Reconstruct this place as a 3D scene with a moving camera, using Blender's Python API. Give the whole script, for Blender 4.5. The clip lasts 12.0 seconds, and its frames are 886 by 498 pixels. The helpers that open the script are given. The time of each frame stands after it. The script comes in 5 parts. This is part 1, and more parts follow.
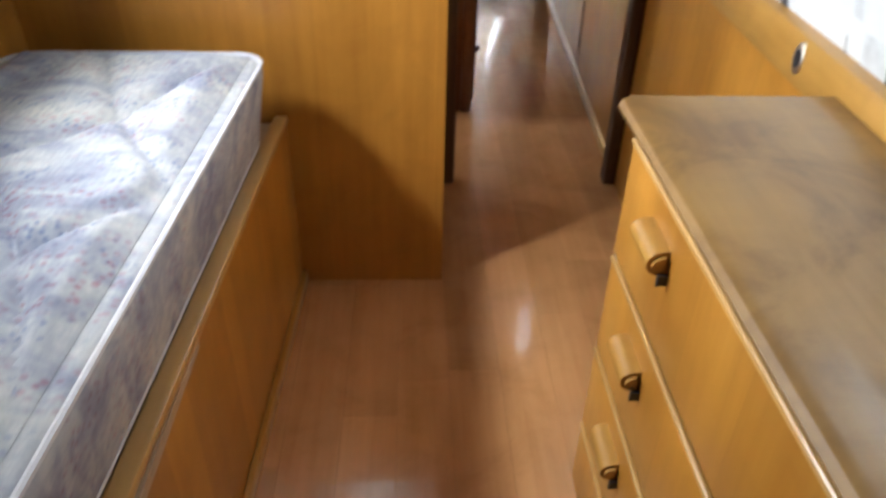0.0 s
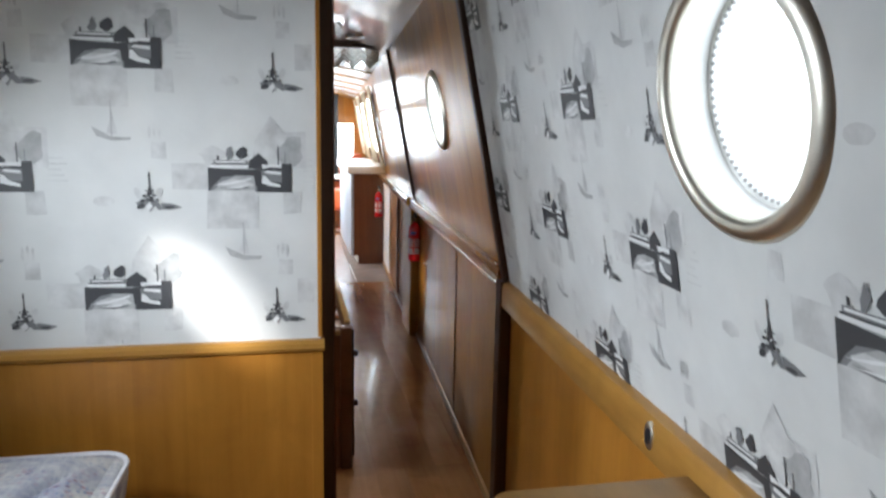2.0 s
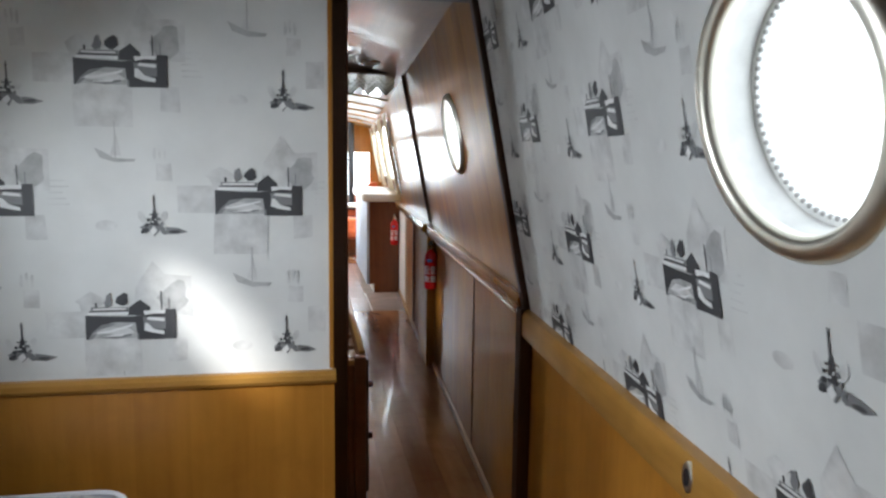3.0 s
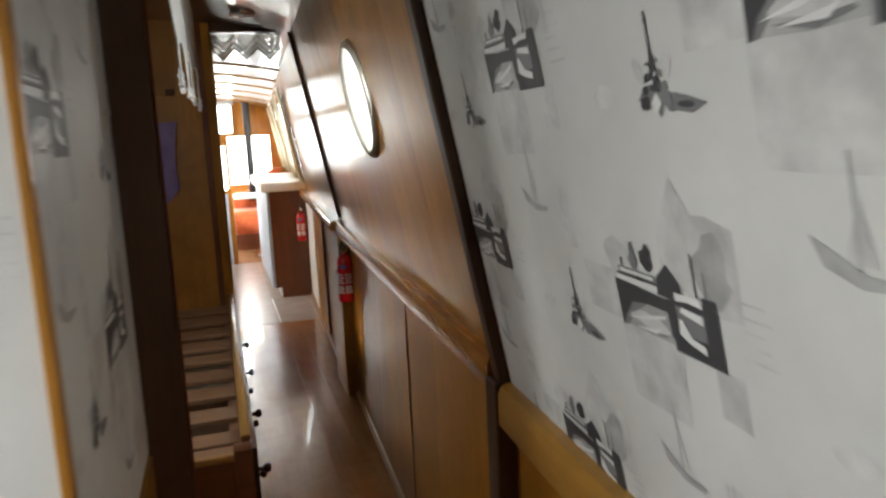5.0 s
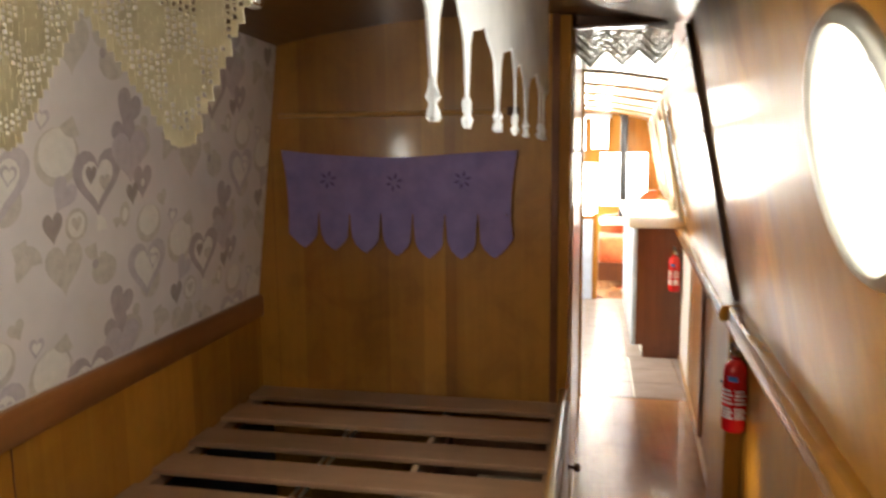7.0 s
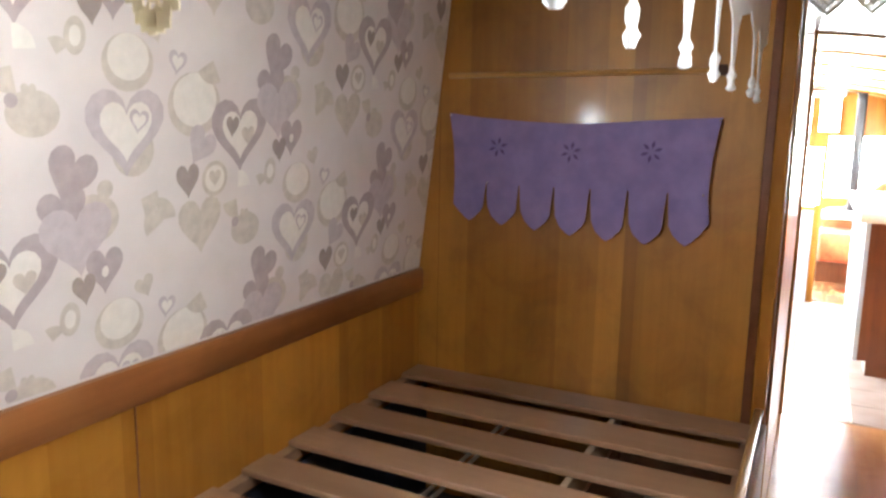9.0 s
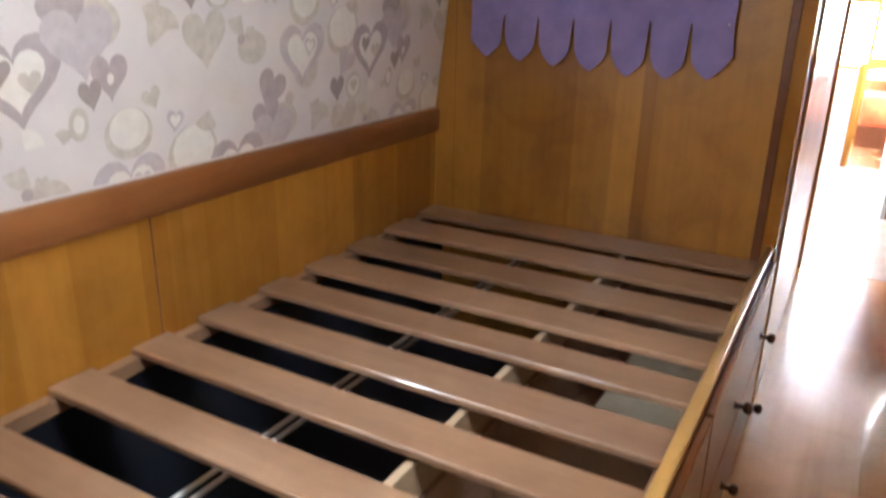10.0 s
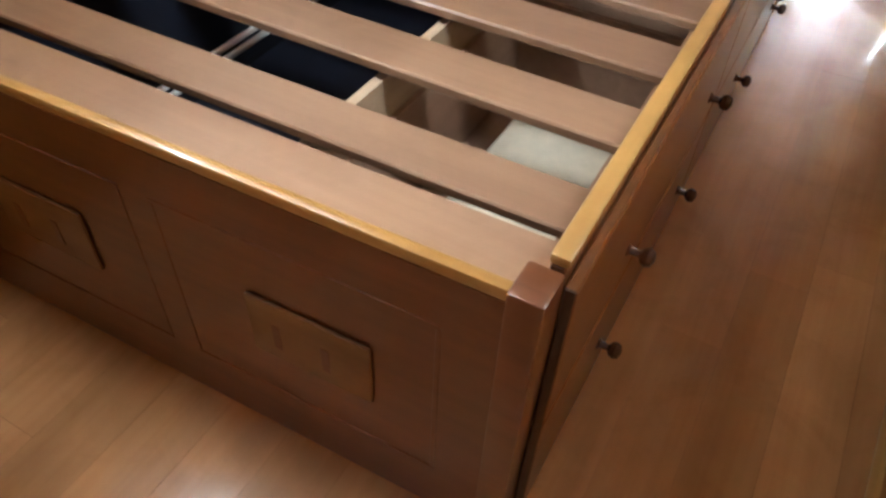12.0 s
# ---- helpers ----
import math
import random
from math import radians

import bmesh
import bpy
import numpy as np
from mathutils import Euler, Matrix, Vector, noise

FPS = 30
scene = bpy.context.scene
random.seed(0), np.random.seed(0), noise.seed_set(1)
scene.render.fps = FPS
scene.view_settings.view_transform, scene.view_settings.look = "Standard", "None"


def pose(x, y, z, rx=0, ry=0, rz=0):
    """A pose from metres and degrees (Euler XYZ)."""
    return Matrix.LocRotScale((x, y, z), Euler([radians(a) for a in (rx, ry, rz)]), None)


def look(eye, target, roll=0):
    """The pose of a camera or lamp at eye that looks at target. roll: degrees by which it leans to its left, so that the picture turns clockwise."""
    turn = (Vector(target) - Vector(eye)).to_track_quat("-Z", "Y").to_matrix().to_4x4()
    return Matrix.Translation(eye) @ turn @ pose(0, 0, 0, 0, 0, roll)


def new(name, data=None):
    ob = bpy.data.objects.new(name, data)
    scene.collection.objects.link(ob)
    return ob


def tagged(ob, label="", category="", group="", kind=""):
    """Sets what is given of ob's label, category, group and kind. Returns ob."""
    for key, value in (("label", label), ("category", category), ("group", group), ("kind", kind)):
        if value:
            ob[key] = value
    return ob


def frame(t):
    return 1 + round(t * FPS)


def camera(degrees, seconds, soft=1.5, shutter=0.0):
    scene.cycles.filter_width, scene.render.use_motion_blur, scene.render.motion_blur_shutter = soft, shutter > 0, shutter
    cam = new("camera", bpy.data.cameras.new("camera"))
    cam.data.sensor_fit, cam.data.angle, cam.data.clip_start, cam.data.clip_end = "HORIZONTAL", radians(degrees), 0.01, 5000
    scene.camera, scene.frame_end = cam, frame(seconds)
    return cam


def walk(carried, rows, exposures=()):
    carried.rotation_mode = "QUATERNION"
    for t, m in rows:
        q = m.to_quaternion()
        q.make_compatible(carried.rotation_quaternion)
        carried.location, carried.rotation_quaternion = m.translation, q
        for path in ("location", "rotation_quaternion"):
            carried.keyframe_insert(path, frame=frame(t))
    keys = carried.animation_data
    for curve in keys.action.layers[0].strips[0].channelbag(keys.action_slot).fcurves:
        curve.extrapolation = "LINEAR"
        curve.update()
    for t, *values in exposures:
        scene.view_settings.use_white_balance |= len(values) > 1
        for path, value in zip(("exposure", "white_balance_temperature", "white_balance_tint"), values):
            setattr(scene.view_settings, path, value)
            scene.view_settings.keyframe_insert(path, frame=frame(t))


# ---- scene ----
cam = camera(62.7, 12.0, soft=2.4, shutter=0.4)

PATH = [
    (0, (0.464, -1.678, 1.27), (0.545, -0.037, 0.128), 1.4),
    (0.5, (0.455, -1.662, 1.31), (0.794, 0.057, 0.346), 0.7),
    (1, (0.461, -1.656, 1.331), (0.908, 0.144, 0.582), 0.5),
    (1.5, (0.472, -1.664, 1.373), (0.913, 0.216, 0.85), 0.9),
    (2, (0.477, -1.666, 1.387), (0.884, 0.265, 1.063), 1.1),
    (2.5, (0.485, -1.657, 1.381), (0.837, 0.296, 1.136), 0.9),
    (4.5, (0.555, -0.951, 1.329), (1.08, 0.958, 1.046), -1.8),
    (5, (0.683, -0.65, 1.364), (1.26, 1.239, 1.048), -2.7),
    (5.5, (0.752, -0.294, 1.336), (1.266, 1.603, 0.969), -2.5),
    (6, (0.811, 0.027, 1.366), (1.031, 1.975, 0.966), -3.4),
    (6.5, (0.846, 0.279, 1.419), (0.69, 2.242, 1.07), -1.1),
    (7, (0.792, 0.498, 1.47), (0.389, 2.439, 1.206), -0.6),
    (7.5, (0.759, 0.628, 1.496), (0.171, 2.529, 1.292), 0.2),
    (9.5, (0.823, 0.797, 1.369), (-0.118, 2.505, 0.924), 1.0),
    (10, (0.857, 0.787, 1.307), (-0.07, 2.433, 0.65), 1.2),
    (10.5, (0.805, 0.746, 1.244), (-0.028, 2.324, 0.341), 2.3),
    (11, (0.802, 0.725, 1.207), (0.034, 2.174, 0.063), 2.6),
    (11.5, (0.808, 0.709, 1.176), (0.099, 2.022, -0.156), 2.6),
    (12, (0.825, 0.695, 1.165), (0.192, 1.928, -0.276), 3.0),
]
walk(cam, [(t, look(eye, target, roll)) for t, eye, target, roll in PATH],
     [(0, 1.5, 6350, 10), (1, 1.25, 6250, 10), (2.5, 0.15, 6300, 10), (4.5, -0.05, 6900, 10), (5.5, 0.65, 7500, 10), (6.5, 1.05, 8000, 10),
      (7.5, 1.5, 7500, 10), (9.5, 2.25, 6350, 10), (10.5, 2.15, 6250, 10), (12, 2.1, 6300, 10)])

# ---- light ----
world = bpy.data.worlds.new("sky")
scene.world = world
world.use_nodes = True
wn = world.node_tree
sky = wn.nodes.new("ShaderNodeTexSky")
sky.sky_type, sky.sun_disc = "NISHITA", False
SUN_WAY = Vector((0.90, 0.80, -0.52)).normalized()
sky.sun_elevation = math.asin(-SUN_WAY.z)
sky.sun_rotation = math.atan2(-SUN_WAY.x, -SUN_WAY.y)
wn.links.new(sky.outputs[0], wn.nodes["Background"].inputs[0])
wn.nodes["Background"].inputs[1].default_value = 0.1
sun = new("sun", bpy.data.lights.new("sun", "SUN"))
sun.data.energy, sun.data.angle, sun.data.color = 5.0, radians(4.5), (1, 0.97, 0.92)
sun.matrix_world = look((0, 0, 0), SUN_WAY)


def window_light(x, y, z, w, h, watts, way, shape="RECTANGLE", spread=180):
    """Daylight in a window's opening; spread: how widely it fans out."""
    ob = new("window_light", bpy.data.lights.new("window_light", "AREA"))
    ob.data.shape, ob.data.size, ob.data.size_y = shape, w, h
    ob.data.energy, ob.data.color, ob.data.spread = watts * 0.4, (0.88, 0.95, 1.0), radians(spread)
    ob.matrix_world = look((x, y, z), (x + way[0], y + way[1], z + way[2]))
    return ob


# ---- plan ----
Y_END, Y_BACK = 9.6, -2.5


def low_r(y):
    return 1.125 + 0.05 * y


def up_r(y, z):
    return 1.32 + 0.05 * y - 0.2 * z


def low_l(y):
    return -0.424 - 0.018 * y if y < 0.5 else -0.405 - 0.026 * y


def up_l(y, z):
    return low_l(y) + 0.12 * (z - 0.95)


def roof(x):
    return 1.945 - 0.125 * (x - 0.4) ** 2


# ---- materials ----
def mat(name, rough=0.5, metal=0.0, coat=0.0):
    m = bpy.data.materials.new(name)
    m.use_nodes = True
    b = m.node_tree.nodes["Principled BSDF"]
    b.inputs["Roughness"].default_value, b.inputs["Metallic"].default_value = rough, metal
    b.inputs["Coat Weight"].default_value, b.inputs["Coat Roughness"].default_value = coat, 0.12
    return m, m.node_tree, b


def ramp(nt, stops):
    r = nt.nodes.new("ShaderNodeValToRGB")
    while len(r.color_ramp.elements) < len(stops):
        r.color_ramp.elements.new(0.5)
    for e, (p, c) in zip(r.color_ramp.elements, stops):
        e.position, e.color = p, (*c, 1)
    return r


def coords(nt, scale):
    tc, mp = nt.nodes.new("ShaderNodeNewGeometry"), nt.nodes.new("ShaderNodeMapping")
    mp.inputs["Scale"].default_value = scale
    nt.links.new(tc.outputs["Position"], mp.inputs[0])
    return mp


def noise_tex(nt, scale, size, detail=4, rough=0.55):
    n = nt.nodes.new("ShaderNodeTexNoise")
    n.inputs["Scale"].default_value, n.inputs["Detail"].default_value, n.inputs["Roughness"].default_value = size, detail, rough
    nt.links.new(coords(nt, scale).outputs[0], n.inputs["Vector"])
    return n


def mix(nt, kind, fac, a, b):
    x = nt.nodes.new("ShaderNodeMix")
    x.data_type, x.blend_type = "RGBA", kind
    if isinstance(fac, float):
        x.inputs[0].default_value = fac
    else:
        nt.links.new(fac, x.inputs[0])
    for k, v in ((6, a), (7, b)):
        if isinstance(v, tuple):
            x.inputs[k].default_value = (*v, 1)
        else:
            nt.links.new(v, x.inputs[k])
    return x.outputs[2]


def bump(nt, b, height, strength=0.15, dist=0.002):
    u = nt.nodes.new("ShaderNodeBump")
    u.inputs["Strength"].default_value, u.inputs["Distance"].default_value = strength, dist
    nt.links.new(height, u.inputs["Height"])
    nt.links.new(u.outputs[0], b.inputs["Normal"])


def wood(name, dark, light, axis="z", rough=0.35, coat=0.3, vary=0.0, bands=0.0, grain=0.75, wavy=0.0, stains=0.3, coat_rough=0.12, sheen=0.5, contrast=0.45):
    """Varnished wood with the grain along one axis; vary: difference between pieces; bands: width of veneer leaves; grain: strength of the figure; wavy: unevenness of the varnish; stains: blotches and wear."""
    m, nt, b = mat(name, rough, 0, coat)
    b.inputs["Coat Roughness"].default_value, b.inputs["Specular IOR Level"].default_value = coat_rough, sheen
    k = {"x": 0, "y": 1, "z": 2}[axis]
    fine, broad = [24, 24, 24], [4, 4, 4]
    fine[k], broad[k] = 1.3, 0.9
    n1, n2 = noise_tex(nt, fine, 1.6, 6 if grain > 0.6 else 3, 0.6), noise_tex(nt, broad, 1.0, 3)
    n1.inputs["Distortion"].default_value = 0.12
    mid = tuple((p + q) / 2 for p, q in zip(dark, light))
    dark, light = (tuple(m_ + (e - m_) * grain for m_, e in zip(mid, end)) for end in (dark, light))
    r1 = ramp(nt, [(0.25, dark), (0.5, mid), (0.78, light)])
    nt.links.new(n1.outputs["Fac"], r1.inputs[0])
    r2 = ramp(nt, [(0.28, (0.62, 0.54, 0.46)), (0.5, (0.92, 0.9, 0.88)), (0.72, (1.14, 1.14, 1.12))])
    nt.links.new(n2.outputs["Fac"], r2.inputs[0])
    col = mix(nt, "MULTIPLY", 0.2 + grain * 0.8, r1.outputs[0], r2.outputs[0])
    if bands:
        sc = [0.001, 0.001, 0.001]
        sc[0 if k != 0 else 1] = 1 / bands
        sc[1 if k != 1 else 0] = 1 / bands
        v = nt.nodes.new("ShaderNodeTexVoronoi")
        v.inputs["Scale"].default_value = 1
        nt.links.new(coords(nt, sc).outputs[0], v.inputs["Vector"])
        hs = nt.nodes.new("ShaderNodeSeparateColor")
        nt.links.new(v.outputs["Color"], hs.inputs[0])
        rb = ramp(nt, [(0.0, (0.68, 0.60, 0.52)), (1.0, (1.14, 1.14, 1.10))])
        nt.links.new(hs.outputs[0], rb.inputs[0])
        col = mix(nt, "MULTIPLY", contrast, col, rb.outputs[0])
    n3 = noise_tex(nt, (1, 1, 1), 6.5, 5, 0.62)
    n3.inputs["Distortion"].default_value = 0.6
    r3 = ramp(nt, [(0.36, (0.62, 0.56, 0.50)), (0.52, (0.98, 0.97, 0.95)), (0.66, (1.10, 1.10, 1.08))])
    nt.links.new(n3.outputs["Fac"], r3.inputs[0])
    col = mix(nt, "MULTIPLY", stains, col, r3.outputs[0])
    if vary:
        oi = nt.nodes.new("ShaderNodeObjectInfo")
        rv = ramp(nt, [(0.0, (1 - vary,) * 3), (1.0, (1 + vary, 1 + vary * 0.9, 1 + vary * 0.8))])
        nt.links.new(oi.outputs["Random"], rv.inputs[0])
        col = mix(nt, "MULTIPLY", 1.0, col, rv.outputs[0])
    nt.links.new(col, b.inputs["Base Color"])
    rr = nt.nodes.new("ShaderNodeMapRange")
    rr.inputs[3].default_value, rr.inputs[4].default_value = rough - 0.08, rough + 0.12
    nt.links.new(n2.outputs["Fac"], rr.inputs[0])
    nt.links.new(rr.outputs[0], b.inputs["Roughness"])
    if wavy:
        bump(nt, b, noise_tex(nt, (1, 1, 1), 7.0, 2).outputs["Fac"], wavy, 0.02)
    else:
        bump(nt, b, n1.outputs["Fac"], 0.025, 0.001)
    return m


def cloth(name, a, c, size=60, rough=0.9, weave=500, thin=0.0):
    m, nt, b = mat(name, rough)
    n = noise_tex(nt, (1, 1, 1), size, 3)
    r = ramp(nt, [(0.3, a), (0.7, c)])
    nt.links.new(n.outputs["Fac"], r.inputs[0])
    nt.links.new(r.outputs[0], b.inputs["Base Color"])
    w = noise_tex(nt, (1, 1, 1), weave, 2)
    bump(nt, b, w.outputs["Fac"], 0.35, 0.001)
    b.inputs["Sheen Weight"].default_value = 0.3
    if thin:
        t, x = nt.nodes.new("ShaderNodeBsdfTranslucent"), nt.nodes.new("ShaderNodeMixShader")
        nt.links.new(r.outputs[0], t.inputs[0])
        x.inputs[0].default_value = thin
        nt.links.new(b.outputs[0], x.inputs[1]), nt.links.new(t.outputs[0], x.inputs[2])
        nt.links.new(x.outputs[0], nt.nodes["Material Output"].inputs[0])
    return m


def plain(name, c, rough=0.5, metal=0.0, coat=0.0, mottled=0.12, size=9.0):
    m, nt, b = mat(name, rough, metal, coat)
    n = noise_tex(nt, (1, 1, 1), size, 5)
    r = ramp(nt, [(0.3, tuple(v * (1 - mottled) for v in c)), (0.7, tuple(min(1, v * (1 + mottled)) for v in c))])
    nt.links.new(n.outputs["Fac"], r.inputs[0])
    nt.links.new(r.outputs[0], b.inputs["Base Color"])
    bump(nt, b, noise_tex(nt, (1, 1, 1), size * 25, 2).outputs["Fac"], 0.06, 0.001)
    return m


HONEY_Z = wood("honey_oak_upright", (0.37, 0.150, 0.018), (0.52, 0.245, 0.040), "z", 0.34, 0.35, bands=0.17, grain=0.6)
HONEY_Y = wood("honey_oak_lengthwise", (0.33, 0.155, 0.028), (0.50, 0.27, 0.062), "y", 0.3, 0.4)
HONEY_X = wood("honey_oak_crosswise", (0.33, 0.155, 0.028), (0.50, 0.27, 0.062), "x", 0.3, 0.4)
OLIVE_Z = wood("lining_oak_upright", (0.31, 0.128, 0.017), (0.45, 0.205, 0.032), "z", 0.42, 0.5, bands=0.15, grain=0.42, wavy=0.16, coat_rough=0.14, sheen=0.15, contrast=0.65)
VENEER_Z = wood("bulkhead_veneer", (0.29, 0.122, 0.016), (0.43, 0.205, 0.032), "z", 0.36, 0.35, bands=0.26, grain=0.5, contrast=0.95, stains=0.45)
OLIVE_Y = wood("lining_oak_lengthwise", (0.30, 0.11, 0.012), (0.44, 0.185, 0.027), "y", 0.24, 0.5, grain=0.5)
PINE = wood("pale_pine_edge", (0.44, 0.235, 0.065), (0.56, 0.335, 0.115), "y", 0.3, 0.4)
PINE_X = wood("pale_pine_edge_crosswise", (0.40, 0.20, 0.05), (0.52, 0.29, 0.09), "x", 0.3, 0.4)
DARK = wood("dark_stained_frame", (0.05, 0.022, 0.010), (0.10, 0.042, 0.018), "z", 0.55, 0.0)
RED_Y = wood("reddish_board_lengthwise", (0.195, 0.066, 0.018), (0.29, 0.112, 0.032), "y", 0.35, 0.3)
RED_Z = wood("reddish_panel", (0.125, 0.041, 0.016), (0.21, 0.074, 0.029), "x", 0.3, 0.4)
SLAT = wood("bed_slat_wood", (0.27, 0.152, 0.090), (0.37, 0.222, 0.137), "x", 0.32, 0.5, vary=0.10)
PLY = wood("bare_plywood", (0.42, 0.30, 0.19), (0.58, 0.45, 0.32), "y", 0.7, 0.0)
TOP = wood("worn_varnished_top", (0.185, 0.098, 0.028), (0.28, 0.155, 0.050), "y", 0.30, 0.25, stains=0.9)
VENT = wood("cover_plate_wood", (0.19, 0.088, 0.030), (0.28, 0.142, 0.052), "x", 0.4, 0.2)
ROOF = wood("varnished_roof_board", (0.13, 0.060, 0.016), (0.23, 0.115, 0.034), "y", 0.35, 0.35, bands=0.6, coat_rough=0.04, sheen=0.3)
MAHOG = wood("mahogany_panel", (0.14, 0.04, 0.014), (0.24, 0.08, 0.026), "z", 0.35, 0.4)
LAMINATE = wood("laminate_board", (0.46, 0.220, 0.088), (0.58, 0.305, 0.128), "y", 0.20, 0.6, vary=0.10, coat_rough=0.05)
DRAWER_WOOD = wood("drawer_box_wood", (0.34, 0.21, 0.14), (0.46, 0.30, 0.21), "y", 0.6, 0.0)
JOINT = plain("floor_joint", (0.36, 0.17, 0.07), 0.4)
PAPER = plain("wallpaper_ground", (0.69, 0.705, 0.70), 0.55, mottled=0.10, size=4.5)
INK = [plain("ink_black", (0.06, 0.062, 0.068), 0.5), plain("ink_grey", (0.22, 0.225, 0.235), 0.5),
       plain("ink_pale", (0.42, 0.43, 0.435), 0.5, mottled=0.22, size=30), plain("ink_wash", (0.61, 0.62, 0.62), 0.45, mottled=0.2, size=22),
       plain("ink_white", (0.80, 0.81, 0.82), 0.45)]
HEART_PAPER = plain("heart_paper_ground", (0.66, 0.605, 0.59), 0.5, mottled=0.07, size=7)
HEART_INK = [plain("heart_mauve", (0.41, 0.345, 0.35), 0.5, mottled=0.1, size=40), plain("heart_dark", (0.33, 0.275, 0.25), 0.5, mottled=0.1, size=40),
             plain("heart_lilac", (0.51, 0.45, 0.465), 0.5, mottled=0.1, size=40), plain("heart_beige", (0.55, 0.495, 0.44), 0.5, mottled=0.12, size=40),
             plain("heart_cream", (0.72, 0.68, 0.63), 0.5, mottled=0.06, size=40)]
PURPLE = cloth("purple_felt", (0.20, 0.155, 0.35), (0.265, 0.21, 0.44), 14)
PURPLE_DK = cloth("purple_stitch", (0.09, 0.055, 0.17), (0.12, 0.075, 0.21))
CREAM = cloth("cream_crochet", (0.70, 0.63, 0.48), (0.82, 0.76, 0.60), 40, thin=0.4)


def lace_net():
    """Fine lace: cream threads with open meshes between."""
    m = cloth("fine_cream_lace", (0.62, 0.58, 0.46), (0.76, 0.72, 0.60), 40, thin=0.6)
    nt = m.node_tree
    out = nt.nodes["Material Output"]
    thread = out.inputs[0].links[0].from_socket
    v = nt.nodes.new("ShaderNodeTexVoronoi")
    v.feature, v.inputs["Scale"].default_value = "DISTANCE_TO_EDGE", 150
    nt.links.new(coords(nt, (1, 1, 1)).outputs[0], v.inputs["Vector"])
    r = ramp(nt, [(0.12, (1, 1, 1)), (0.20, (0, 0, 0))])
    nt.links.new(v.outputs["Distance"], r.inputs[0])
    hole, x = nt.nodes.new("ShaderNodeBsdfTransparent"), nt.nodes.new("ShaderNodeMixShader")
    nt.links.new(r.outputs[0], x.inputs[0])
    nt.links.new(hole.outputs[0], x.inputs[1]), nt.links.new(thread, x.inputs[2])
    nt.links.new(x.outputs[0], out.inputs[0])
    return m


LACE = lace_net()
LACE_DARK = cloth("worked_lace_band", (0.34, 0.31, 0.22), (0.44, 0.40, 0.30), 40, thin=0.5)
WHITE_LACE = cloth("white_cotton", (0.74, 0.75, 0.75), (0.84, 0.85, 0.85), 12, thin=0.3)
# dark cloth colour for the shade down in the mattress furrows
FURROW_SHADE = cloth("quilting_furrow_shade", (0.26, 0.27, 0.33), (0.36, 0.36, 0.41), 40)
TICKING = cloth("mattress_piping", (0.52, 0.51, 0.53), (0.64, 0.62, 0.63), 40)
BRASS = plain("aged_brass", (0.80, 0.77, 0.68), 0.36, 1.0, mottled=0.12)
CHROME = plain("chrome", (0.75, 0.75, 0.76), 0.12, 1.0, mottled=0.05)
WHITE = plain("white_paint", (0.80, 0.80, 0.78), 0.4, mottled=0.04)
WORKTOP = plain("pale_worktop", (0.74, 0.72, 0.68), 0.3, mottled=0.06, size=60)
CARD = plain("cream_packing_card", (0.60, 0.53, 0.40), 0.7, mottled=0.1, size=20)
TUBE = plain("dull_white_lining", (0.78, 0.78, 0.77), 0.5, mottled=0.1, size=20)
ROPE = plain("grey_rope_seal", (0.36, 0.35, 0.34), 0.8)
BLACK = plain("black_plastic", (0.02, 0.02, 0.022), 0.4)
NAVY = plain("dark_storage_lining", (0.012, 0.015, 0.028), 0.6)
REDPAINT = plain("red_enamel", (0.55, 0.012, 0.016), 0.18, coat=0.6, mottled=0.06)
LABEL = plain("label_white", (0.75, 0.75, 0.75), 0.4)
BLUE = plain("label_blue", (0.05, 0.16, 0.42), 0.4)
ORANGE = cloth("orange_upholstery", (0.42, 0.085, 0.028), (0.56, 0.135, 0.045), 20)
BLUEGREY = plain("pale_blue_door", (0.42, 0.50, 0.60), 0.4)
KNOB = wood("turned_knob_wood", (0.06, 0.022, 0.01), (0.12, 0.045, 0.02), "x", 0.25, 0.5)
TILE = plain("floor_tile", (0.40, 0.34, 0.31), 0.22, mottled=0.1, size=8)
GROUT = plain("grout", (0.62, 0.58, 0.52), 0.8)
STEEL = plain("hull_steel", (0.05, 0.07, 0.06), 0.5)
GRASS = plain("towpath_grass", (0.06, 0.10, 0.03), 0.9, mottled=0.4, size=2)


def glass():
    m, nt, b = mat("window_glass", 0.03)
    b.inputs["Base Color"].default_value = (0.97, 0.985, 0.98, 1)
    b.inputs["Transmission Weight"].default_value, b.inputs["IOR"].default_value = 1.0, 1.02
    return m


GLASS = glass()


